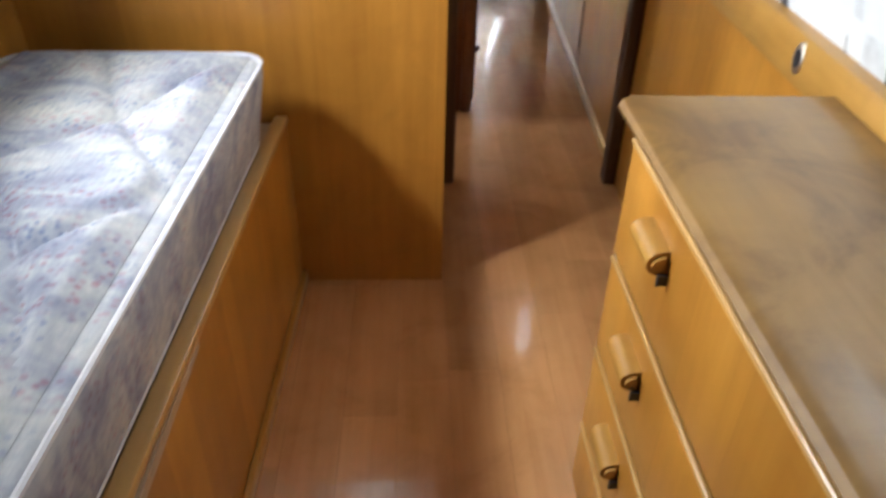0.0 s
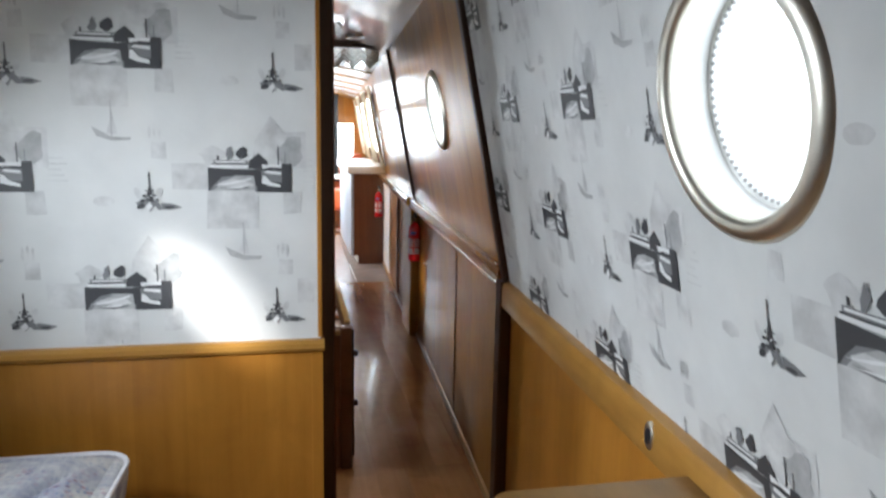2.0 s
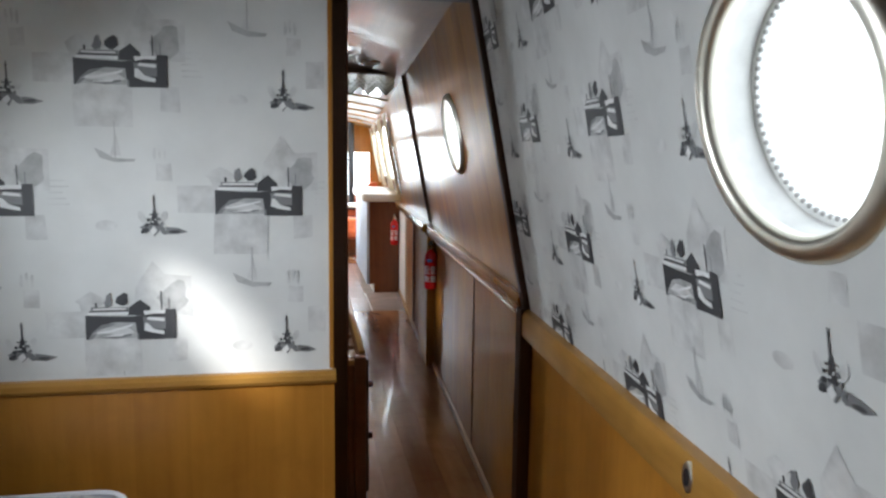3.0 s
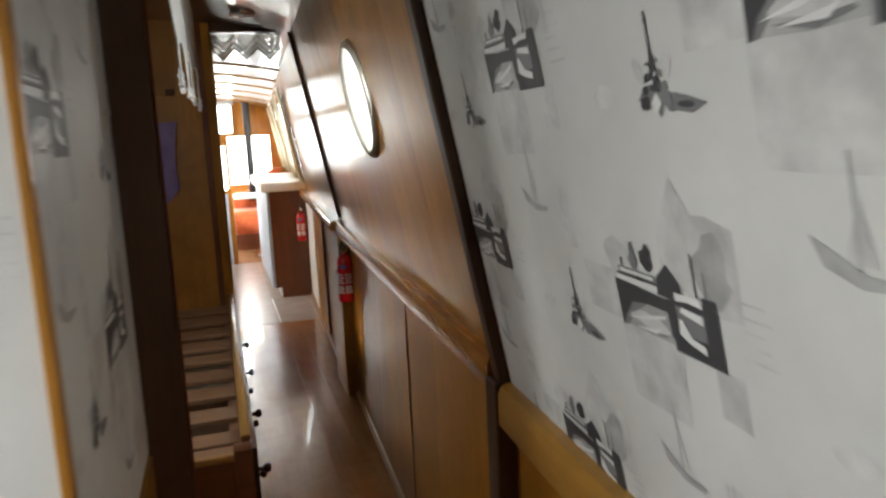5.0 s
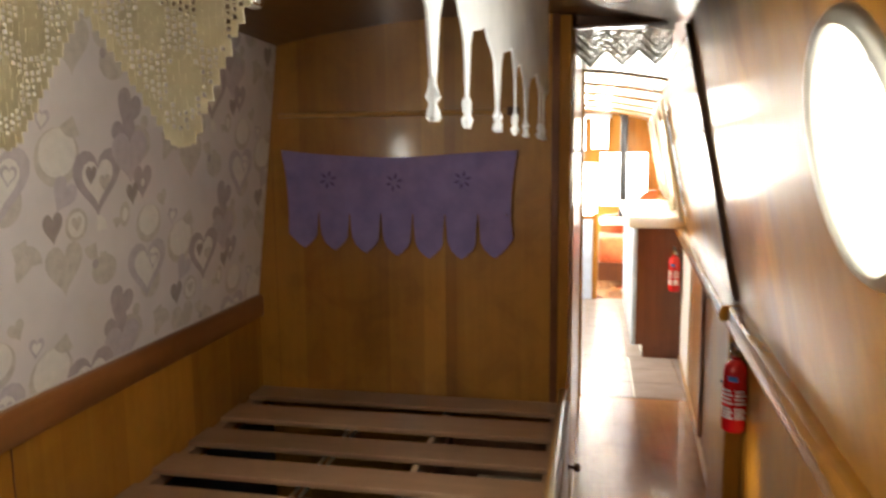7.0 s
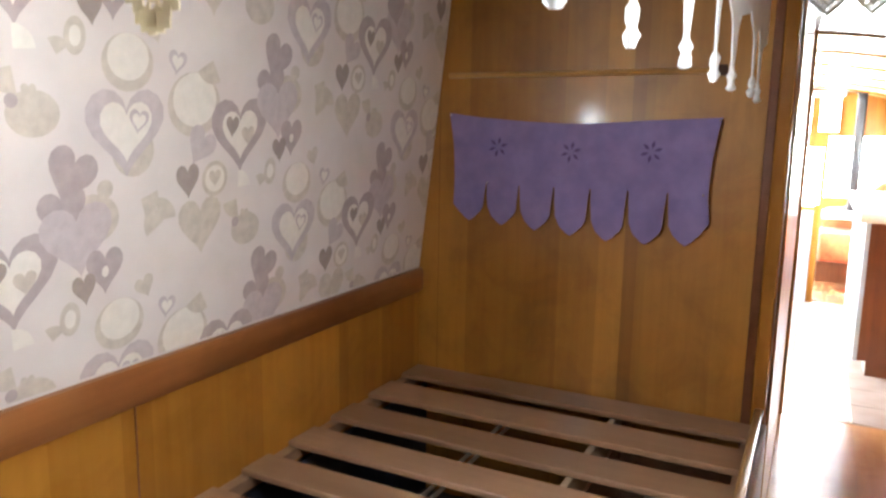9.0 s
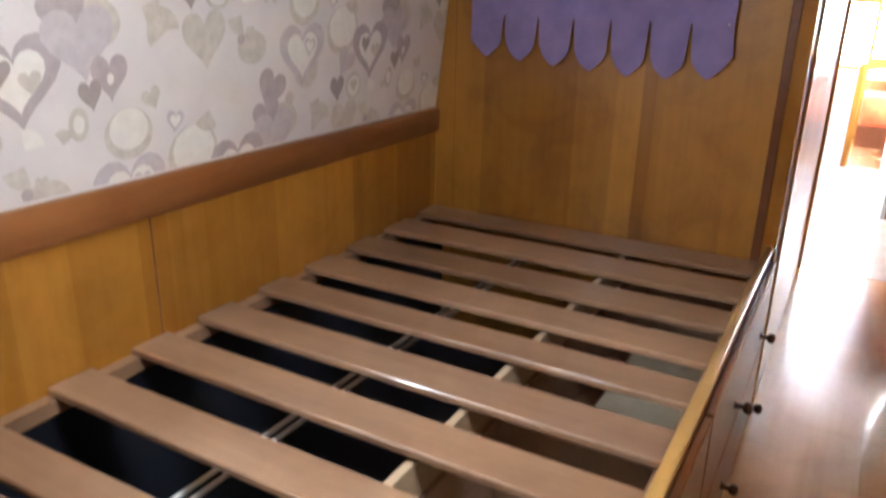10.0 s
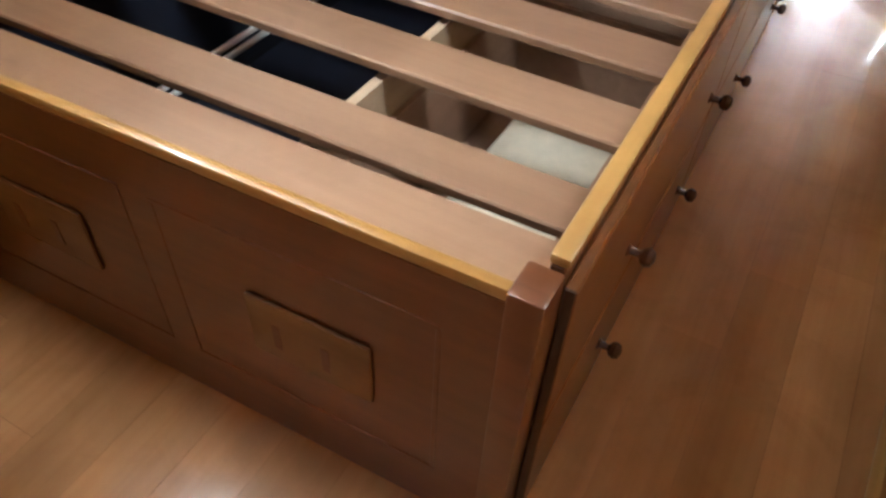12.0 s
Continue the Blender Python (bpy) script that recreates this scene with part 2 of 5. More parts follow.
def mattress_cloth(name, printed):
    """Faded ticking: cloudy blue and cream bands with rows of small pink and blue flowers; printed: strength of the flowers."""
    m, nt, b = mat(name, 0.85)
    n = noise_tex(nt, (1.0, 2.4, 1.6), 5.5, 5, 0.62)
    n.inputs["Distortion"].default_value = 0.5
    r = ramp(nt, [(0.36, (0.24, 0.25, 0.31)), (0.46, (0.34, 0.345, 0.385)), (0.55, (0.44, 0.435, 0.435)), (0.68, (0.52, 0.51, 0.47))])
    nt.links.new(n.outputs["Fac"], r.inputs[0])
    col = r.outputs[0]
    for scale, shift, tint in (((1.0, 1.25, 1.2), 62, (0.86, 0.50, 0.55)), ((1.2, 1.0, 1.1), 74, (0.50, 0.60, 0.82))):
        v = nt.nodes.new("ShaderNodeTexVoronoi")
        v.inputs["Scale"].default_value, v.inputs["Randomness"].default_value = shift, 0.9
        nt.links.new(coords(nt, scale).outputs[0], v.inputs["Vector"])
        spot = ramp(nt, [(0.22, (printed,) * 3), (0.42, (0, 0, 0))])
        nt.links.new(v.outputs["Distance"], spot.inputs[0])
        patch = noise_tex(nt, (1, 1.8, 1), 0.11 * shift, 3)
        there = ramp(nt, [(0.46, (0, 0, 0)), (0.60, (1, 1, 1))])
        nt.links.new(patch.outputs["Fac"], there.inputs[0])
        col = mix(nt, "MULTIPLY", mix(nt, "MULTIPLY", 1.0, spot.outputs[0], there.outputs[0]), col, tint)
    weave = noise_tex(nt, (120, 34, 60), 1.0, 2)
    rw = ramp(nt, [(0.35, (0.86, 0.87, 0.90)), (0.65, (1.06, 1.05, 1.04))])
    nt.links.new(weave.outputs["Fac"], rw.inputs[0])
    nt.links.new(mix(nt, "MULTIPLY", 1.0, col, rw.outputs[0]), b.inputs["Base Color"])
    bump(nt, b, noise_tex(nt, (1, 1, 1), 350, 2).outputs["Fac"], 0.3, 0.001)
    return m


MATTRESS = mattress_cloth("mattress_ticking", 0.9)
MATTRESS_SIDE = mattress_cloth("mattress_border_ticking", 0.6)


# ---- builders ----
def box(bm, x0, x1, y0, y1, z0, z1, bev=0.0, seg=1):
    g = bmesh.ops.create_cube(bm, size=1, matrix=Matrix.Translation(((x0 + x1) / 2, (y0 + y1) / 2, (z0 + z1) / 2)) @ Matrix.Diagonal((x1 - x0, y1 - y0, z1 - z0, 1)))
    if bev:
        es = list({e for v in g["verts"] for e in v.link_edges})
        bmesh.ops.bevel(bm, geom=es, offset=bev, segments=seg, profile=0.5, affect="EDGES")
    return bm


def fresh(*boxes, bev=0.0, seg=1):
    bm = bmesh.new()
    for b in boxes:
        box(bm, *b, bev=bev, seg=seg)
    return bm


def hexa(bm, low, high):
    """A solid between two four-cornered faces."""
    v = [bm.verts.new(p) for p in (*low, *high)]
    for f in ((3, 2, 1, 0), (4, 5, 6, 7), (0, 1, 5, 4), (1, 2, 6, 5), (2, 3, 7, 6), (3, 0, 4, 7)):
        bm.faces.new([v[i] for i in f])
    return bm


def prism(bm, outline, a, b):
    """A flat outline swept from the place a() to the place b() of each of its points."""
    lo, hi = [bm.verts.new(a(*p)) for p in outline], [bm.verts.new(b(*p)) for p in outline]
    n = len(outline)
    bm.faces.new(lo[::-1]), bm.faces.new(hi)
    for i in range(n):
        bm.faces.new((lo[i], lo[(i + 1) % n], hi[(i + 1) % n], hi[i]))
    return bm


def lathe(bm, profile, m, seg=24):
    """Profile rows of (radius, height), turned round the z axis of m."""
    rings = [[bm.verts.new(m @ Vector((r * math.cos(2 * math.pi * i / seg), r * math.sin(2 * math.pi * i / seg), h))) for i in range(seg)] for r, h in profile]
    for p, q in zip(rings, rings[1:]):
        for i in range(seg):
            bm.faces.new((p[i], p[(i + 1) % seg], q[(i + 1) % seg], q[i]))
    bm.faces.new(rings[0][::-1]), bm.faces.new(rings[-1])
    return bm


def smooth(ob, angle=35):
    for p in ob.data.polygons:
        p.use_smooth = True
    ob.data.set_sharp_from_angle(angle=radians(angle))
    return ob


def mesh(name, bm, material):
    bmesh.ops.recalc_face_normals(bm, faces=bm.faces)
    me = bpy.data.meshes.new(name)
    bm.to_mesh(me), bm.free()
    for m in material if isinstance(material, list) else [material]:
        me.materials.append(m)
    return smooth(new(name, me))


def part(name, bm, material, parent, label=""):
    ob = mesh(name, bm, material)
    ob.parent, ob.matrix_parent_inverse = parent, parent.matrix_basis.inverted()
    return tagged(ob, label)


def thing(name, x, y, z, label, category, group=""):
    ob = new(name)
    ob.empty_display_size = 0.1
    ob.matrix_basis = Matrix.Translation((x, y, z))
    return tagged(ob, label, category, group)


def structure(name, bm, material, label=""):
    return tagged(mesh(name, bm, material), label, kind="structure")


# ---- large structure ----
def wall_holes(name, material, y0, y1, z0, z1, face, out, holes=(), label=""):
    """A leaning side wall; face(y, z) gives x, out its thickness with a sign; holes: (y, z, radius) round, in order of y."""
    bm = bmesh.new()
    cuts = [y0] + [(a[0] + b[0]) / 2 for a, b in zip(holes, holes[1:])] + [y1]
    at = lambda y, z, d: Vector((face(y, z) + d, y, z))  # noqa: E731
    if not holes:
        hexa(bm, [at(y, z, 0) for y, z in ((y0, z0), (y1, z0), (y1, z1), (y0, z1))], [at(y, z, out) for y, z in ((y0, z0), (y1, z0), (y1, z1), (y0, z1))])
    for (cy, cz, r), a, b in zip(holes, cuts, cuts[1:]):
        angles = sorted([2 * math.pi * i / 56 for i in range(56)] + [math.atan2(v - cz, u - cy) % (2 * math.pi) for u in (a, b) for v in (z0, z1)])
        rings = [[], [], [], []]
        for t in angles:
            c, s = math.cos(t), math.sin(t)
            k = min(((b if c > 0 else a) - cy) / c if abs(c) > 1e-6 else 1e9, ((z1 if s > 0 else z0) - cz) / s if abs(s) > 1e-6 else 1e9)
            for i, (q, d) in enumerate(((k, 0), (r, 0), (r, out), (k, out))):
                rings[i].append(bm.verts.new(at(cy + q * c, cz + q * s, d)))
        n = len(angles)
        for p, q in ((0, 1), (1, 2), (2, 3)):
            for i in range(n):
                j = (i + 1) % n
                bm.faces.new((rings[p][i], rings[p][j], rings[q][j], rings[q][i]))
    return structure(name, bm, material, label)


PORT_A, PORT_B = (-0.886, 1.426), (1.435, 1.468)
PORT_L, PORT_LB = (-0.615, 1.395), (1.31, 1.44)
R_PORT = 0.155

ZTOP = 2.02
wall_r1 = wall_holes("wall_bedroom_side", PAPER, Y_BACK, 0.57, 0.86, ZTOP, up_r, 0.05, [(*PORT_A, R_PORT)], "pale wallpaper with grey canal boat prints above oak rail")
wall_r2 = wall_holes("wall_corridor_side", OLIVE_Z, 0.57, 3.13, 0.86, ZTOP, up_r, 0.05, [(*PORT_B, R_PORT)], "glossy varnished oak lining that leans inwards")
wall_l1 = wall_holes("wall_bedroom_far_side", PAPER, Y_BACK, 0.0, 0.86, ZTOP, up_l, -0.05, [(*PORT_L, R_PORT)], "pale wallpaper with grey canal boat prints")
wall_l2 = wall_holes("wall_cabin_side", HEART_PAPER, 0.552, 3.10, 0.86, ZTOP, up_l, -0.05, [(*PORT_LB, R_PORT)], "cream wallpaper printed with mauve and beige hearts")


def side_panel(name, material, y0, y1, z0, z1, face, out, label=""):
    bm = bmesh.new()
    ps = ((y0, z0), (y1, z0), (y1, z1), (y0, z1))
    hexa(bm, [(face(y), y, z) for y, z in ps], [(face(y) + out, y, z) for y, z in ps])
    return structure(name, bm, material, label)


side_panel("wall_bedroom_low", HONEY_Z, Y_BACK, 0.57, 0, 0.86, lambda y: low_r(y) + 0.022, 0.05, "honey oak lower lining panels")
side_panel("wall_corridor_low", OLIVE_Z, 0.57, 3.06, 0, 0.93, lambda y: low_r(y) + 0.028, 0.05, "varnished oak lower corridor lining")
side_panel("wall_corridor_low_far", OLIVE_Z, 3.39, 4.84, 0, 0.93, low_r, 0.07, "varnished oak lower corridor lining")
side_panel("wall_bedroom_far_low", HONEY_Z, Y_BACK, 0, 0, 0.86, low_l, -0.05)
side_panel("wall_cabin_low", OLIVE_Z, 0.552, 3.10, 0, 0.9, low_l, -0.05, "varnished oak lower cabin lining")

# saloon sides with windows
WINDOWS = [(5.35, 6.35), (6.75, 7.75), (8.1, 9.1)]
WZ0, WZ1 = 1.12, 1.72


def saloon_side(name, face, out):
    bm = bmesh.new()
    def slab(a, b, c, d):
        ps = ((a, c), (b, c), (b, d), (a, d))
        hexa(bm, [(face(y, z), y, z) for y, z in ps], [(face(y, z) + out, y, z) for y, z in ps])
    y = 3.13
    for a, b in WINDOWS:
        slab(y, a, 0.86, ZTOP), slab(a, b, 0.86, WZ0), slab(a, b, WZ1, ZTOP)
        y = b
    slab(y, Y_END, 0.86, ZTOP)
    return structure(name, bm, OLIVE_Z, "varnished oak saloon lining with long windows")


saloon_side("wall_saloon_side", up_r, 0.05)
saloon_side("wall_saloon_far_side", lambda y, z: -0.45 + 0.112 * (z - 0.95), -0.05)
side_panel("wall_saloon_low", HONEY_Z, 4.84, Y_END, 0, 0.93, low_r, 0.07)
side_panel("wall_saloon_far_low", HONEY_Z, 3.13, Y_END, 0, 0.93, lambda y: -0.45, -0.07)

# ceiling, one arched sheet with the opening of a roof light
HX0, HX1, HY0, HY1 = -0.30, 0.20, 1.15, 1.42
bm = bmesh.new()
N = 26
XS = [-0.75, -0.6, -0.45, HX0, -0.2, -0.1, 0.0, 0.1, HX1, 0.3, 0.4, 0.5, 0.6, 0.7, 0.8, 0.9, 1.0, 1.15, 1.3, 1.45, 1.6, 1.75]
for y0, y1 in ((Y_BACK, HY0), (HY0, HY1), (HY1, Y_END)):
    for p, q in zip(XS, XS[1:]):
        if y0 == HY0 and HX0 <= p < HX1:
            continue
        hexa(bm, [(p, y0, roof(p)), (q, y0, roof(q)), (q, y1, roof(q)), (p, y1, roof(p))], [(p, y0, roof(p) + 0.05), (q, y0, roof(q) + 0.05), (q, y1, roof(q) + 0.05), (p, y1, roof(p) + 0.05)])
bmesh.ops.remove_doubles(bm, verts=bm.verts, dist=0.0001)
structure("ceiling", bm, ROOF, "arched varnished board ceiling with a roof light")
hatch = tagged(thing("window_roof_light", 0.09, 1.295, 1.93, "small glazed roof light over the bed", "roof light"), kind="structure")
part("curb", fresh((HX0 - 0.02, HX0, HY0, HY1, 1.865, 1.962), (HX1, HX1 + 0.02, HY0, HY1, 1.865, 1.962), (HX0 - 0.02, HX1 + 0.02, HY0 - 0.02, HY0, 1.865, 1.962), (HX0 - 0.02, HX1 + 0.02, HY1, HY1 + 0.02, 1.865, 1.962)), OLIVE_Z, hatch)
part("pane", fresh((HX0, HX1, HY0, HY1, 1.955, 1.959)), GLASS, hatch).visible_shadow = False
window_light(-0.05, 1.285, 1.97, HX1 - HX0, HY1 - HY0, 3.4, (0, 0.0001, -1))
# cross battens over the saloon
for y in (4.9, 5.75, 6.6, 7.45, 8.3, 9.1):
    bm = bmesh.new()
    for i in range(20):
        x0, x1 = -0.5 + 1.9 * i / 20, -0.5 + 1.9 * (i + 1) / 20
        hexa(bm, [(x0, y - 0.02, roof(x0) - 0.012), (x1, y - 0.02, roof(x1) - 0.012), (x1, y + 0.02, roof(x1) - 0.012), (x0, y + 0.02, roof(x0) - 0.012)],
             [(x0, y - 0.02, roof(x0) + 0.004), (x1, y - 0.02, roof(x1) + 0.004), (x1, y + 0.02, roof(x1) + 0.004), (x0, y + 0.02, roof(x0) + 0.004)])
    structure("trim_ceiling_batten", bm, OLIVE_Z)

structure("floor", fresh((-0.75, 1.75, Y_BACK, Y_END, -0.06, -0.006)), JOINT, "honey laminate boards on the cabin floor")
structure("wall_back", fresh((-0.75, 1.75, Y_BACK - 0.06, Y_BACK, -0.05, 2.05)), HONEY_Z, "oak panelled end wall")

# first bulkhead: a shallow closet with wallpaper above a rail
XB = 0.54
bulk = structure("wall_bulkhead", fresh((-0.52, XB, 0.0, 0.55, 0.88, 2.0)), PAPER, "wallpapered bulkhead with grey canal boat prints")
structure("wall_bulkhead_low", fresh((-0.52, XB + 0.004, -0.006, 0.55, 0, 0.872)), HONEY_Z, "honey oak veneer bulkhead panel below a rail")
bm = bmesh.new()
prof = [(0.004, 0.872), (-0.014, 0.874), (-0.019, 0.882), (-0.018, 0.893), (-0.011, 0.900), (0.004, 0.902)]
prism(bm, prof, lambda y, z: (-0.52, y, z), lambda y, z: (XB + 0.008, y, z))
structure("trim_bulkhead_rail", bm, HONEY_X, "rounded oak rail along the bulkhead")
structure("trim_corner_strip", fresh((XB - 0.006, XB + 0.004, -0.005, 0.012, 0.904, 1.93), bev=0.002), HONEY_Z)
# first doorway
bm = bmesh.new()
foot = ((XB - 0.002, 0.55), (0.602, 0.55), (0.594, 0.612), (XB - 0.002, 0.612))
hexa(bm, [(x, y, 0) for x, y in foot], [(x, y, 1.945) for x, y in foot])
bmesh.ops.bevel(bm, geom=list(bm.edges), offset=0.003, segments=1, affect="EDGES")
structure("door_frame_post", bm, DARK, "dark stained doorway post")
bm = bmesh.new()
foot = ((0.6025, 0.556), (0.6065, 0.554), (0.5985, 0.616), (0.5945, 0.616))
hexa(bm, [(x, y, 0) for x, y in foot], [(x, y, 1.935) for x, y in foot])
structure("trim_door_lining", bm, MAHOG, "polished reddish lining of the doorway")


def leaning_post(name, y0, y1, proud, z0, z1, material):
    bm = bmesh.new()
    hexa(bm, [(up_r(y0, z0) - proud, y0, z0), (up_r(y1, z0) - proud, y1, z0), (up_r(y1, z0) + 0.02, y1, z0), (up_r(y0, z0) + 0.02, y0, z0)],
         [(up_r(y0, z1) - proud, y0, z1), (up_r(y1, z1) - proud, y1, z1), (up_r(y1, z1) + 0.02, y1, z1), (up_r(y0, z1) + 0.02, y0, z1)])
    bmesh.ops.bevel(bm, geom=list(bm.edges), offset=0.003, segments=1, affect="EDGES")
    return structure(name, bm, material)


leaning_post("door_frame_leaning_post", 0.545, 0.585, 0.02, 0.90, 1.93, DARK)
structure("door_frame_low_post", fresh((1.136, 1.18, 0.545, 0.60, 0, 0.905), bev=0.003), DARK)
structure("door_frame_head", fresh((XB - 0.002, 1.06, 0.551, 0.62, 1.83, 1.94), bev=0.004), DARK, "dark stained doorway head")

# second bulkhead
YB = 3.10
structure("wall_cabin_bulkhead", fresh((-0.53, 0.645, YB, YB + 0.06, 0, 2.0)), VENEER_Z, "oak veneer bulkhead at the end of the bed")
structure("trim_bulkhead_stile", fresh((0.645, 0.672, YB - 0.012, YB + 0.10, 0, 1.94), bev=0.003), RED_Z)
structure("door_frame_inner_post", fresh((0.672, 0.712, YB - 0.02, YB + 0.115, 0, 1.93), bev=0.004), OLIVE_Z, "oak doorway post")
structure("door_frame_inner_head", fresh((0.66, 1.10, YB + 0.01, YB + 0.08, 1.895, 1.945), bev=0.004), DARK, "dark stained doorway head")
leaning_post("door_frame_inner_leaning_post", 3.10, 3.135, 0.016, 0.95, 1.93, DARK)
structure("wall_corridor_pilaster", fresh((1.250, 1.33, 3.05, 3.40, 0, 0.93), bev=0.004), OLIVE_Z, "oak pilaster in the corridor")
structure("wall_washroom", fresh((0.66, 0.72, YB + 0.115, 4.85, 0, 1.97)), HONEY_Z, "oak washroom partition")
structure("wall_washroom_end", fresh((-0.5, 0.72, 4.85, 4.91, 0, 1.97)), HONEY_Z)
structure("trim_washroom_post", fresh((0.70, 0.735, 4.80, 4.915, 0, 1.93), bev=0.004), OLIVE_Z)

# far end
# end wall with two upper lights and two low ones
END_LIGHTS = [(0.55, 0.68, 1.47, 1.87), (0.76, 0.95, 1.49, 1.87), (0.50, 0.83, 0.56, 1.32), (0.87, 1.42, 0.80, 1.44)]


def end_wall():
    xs = sorted({-0.75, 1.75, *[v for q in END_LIGHTS for v in q[:2]]})
    zs = sorted({-0.05, 2.05, *[v for q in END_LIGHTS for v in q[2:]]})
    bm = bmesh.new()
    for a, b in zip(xs, xs[1:]):
        for c, d in zip(zs, zs[1:]):
            if not any(q[0] <= a < q[1] and q[2] <= c < q[3] for q in END_LIGHTS):
                box(bm, a, b, Y_END, Y_END + 0.06, c, d)
    structure("wall_end", bm, HONEY_Z, "oak end wall with glazed door lights")
    for a, b, c, d in END_LIGHTS[:2]:
        structure("trim_end_light_frame", fresh((a - 0.02, a, Y_END - 0.015, Y_END - 0.001, c - 0.02, d + 0.02), (b, b + 0.02, Y_END - 0.015, Y_END - 0.001, c - 0.02, d + 0.02),
                                                (a, b, Y_END - 0.015, Y_END - 0.001, c - 0.02, c), (a, b, Y_END - 0.015, Y_END - 0.001, d, d + 0.02)), OLIVE_Z)


end_wall()

# rails along the side
def side_rail(name, y0, y1, proud, ztop, h, face, material, label):
    bm = bmesh.new()
    prof = [(0.05, ztop - h), (-proud + 0.004, ztop - h), (-proud, ztop - h + 0.006), (-proud, ztop - 0.02), (-proud + 0.006, ztop - 0.006), (-proud + 0.018, ztop), (0.05, ztop)]
    prism(bm, prof, lambda d, z: (face(y0) + d, y0, z), lambda d, z: (face(y1) + d, y1, z))
    return structure(name, bm, material, label)


side_rail("trim_bedroom_rail", Y_BACK, 0.545, 0.012, 0.905, 0.085, low_r, HONEY_Y, "rounded honey oak rail below the wallpaper")
side_rail("trim_corridor_rail", 0.60, 3.045, 0.0, 0.945, 0.07, lambda y: low_r(y) - 0.014 - 0.011 * (y - 0.6), OLIVE_Y, "polished oak handrail along the corridor")
side_rail("trim_saloon_rail", 3.06, 9.55, 0.06, 0.945, 0.055, low_r, OLIVE_Y, "polished oak handrail along the corridor")
bm = bmesh.new()
prism(bm, [(0.03, 0.840), (-0.012, 0.840), (-0.016, 0.850), (-0.016, 0.914), (-0.010, 0.924), (0.03, 0.929)], lambda d, z: (low_l(0.56) - d, 0.56, z), lambda d, z: (low_l(3.1) - d, 3.099, z))
structure("trim_cabin_rail", bm, RED_Y, "reddish board below the heart wallpaper")
# skirting
side_rail("baseboard_corridor", 0.60, 3.045, 0.014, 0.035, 0.035, lambda y: low_r(y) + 0.028, PINE, "pale quarter-round skirting")
side_rail("baseboard_corridor_far", 3.40, 5.8, 0.014, 0.035, 0.035, low_r, PINE, "pale quarter-round skirting")
# panel seams in the corridor lining
for y in (1.60,):
    side_panel("trim_panel_seam", DARK, y - 0.004, y + 0.004, 0.04, 0.875, lambda v: low_r(v) + 0.025, 0.006)
side_panel("trim_panel_seam", MAHOG, 1.796, 1.799, 0.55, 0.845, lambda v: low_l(v) + 0.003, -0.006)


# ---- windows ----
def porthole(y, z, face, side, label, bezel, normal_slope, wide=0.010):
    """A round port: lining tube, turned bezel ring and glass."""
    c = Vector((face(y, z), y, z))
    ex = Vector((side, 0, side * normal_slope)).normalized()
    m = Matrix.LocRotScale(c, ex.to_track_quat("Z", "Y"), None)
    ob = tagged(thing("window_port", *c, label, "porthole"), kind="structure")
    bm = bmesh.new()
    prof = [(R_PORT - wide, 0.004), (R_PORT - wide, -0.010), (R_PORT - wide * 0.75, -0.016), (R_PORT - 0.006, -0.0185), (R_PORT + 0.006, -0.016), (R_PORT + 0.0135, -0.009), (R_PORT + 0.016, 0.0), (R_PORT + 0.0, 0.005)]
    seg = 56
    rings = [[bm.verts.new(m @ Vector((r * math.cos(2 * math.pi * i / seg), r * math.sin(2 * math.pi * i / seg), h))) for i in range(seg)] for r, h in prof]
    for p, q in zip(rings, rings[1:] + rings[:1]):
        for i in range(seg):
            bm.faces.new((p[i], p[(i + 1) % seg], q[(i + 1) % seg], q[i]))
    part("bezel", bm, bezel, ob)
    bm = bmesh.new()
    ra = [(R_PORT - 0.008, 0.0), (R_PORT - 0.013, 0.050), (R_PORT - 0.022, 0.050), (R_PORT - 0.022, 0.062), (R_PORT + 0.02, 0.062), (R_PORT + 0.02, 0.054), (R_PORT - 0.001, 0.05)]
    rings = [[bm.verts.new(m @ Vector((r * math.cos(2 * math.pi * i / seg), r * math.sin(2 * math.pi * i / seg), h))) for i in range(seg)] for r, h in ra]
    for p, q in zip(rings, rings[1:] + rings[:1]):
        for i in range(seg):
            bm.faces.new((p[i], p[(i + 1) % seg], q[(i + 1) % seg], q[i]))
    part("lining_tube", bm, TUBE, ob, "white painted lining tube")
    bm = lathe(bmesh.new(), [(R_PORT - 0.022, 0.055), (R_PORT - 0.022, 0.059)], m, 40)
    g = part("pane", bm, GLASS, ob)
    g.visible_shadow = False
    # the rope-like seal round the glass
    bm = bmesh.new()
    for i in range(72):
        t = 2 * math.pi * i / 72
        bmesh.ops.create_icosphere(bm, subdivisions=1, radius=0.0036, matrix=m @ Matrix.Translation(((R_PORT - 0.022) * math.cos(t), (R_PORT - 0.022) * math.sin(t), 0.051)))
    part("seal", bm, ROPE, ob)
    return ob


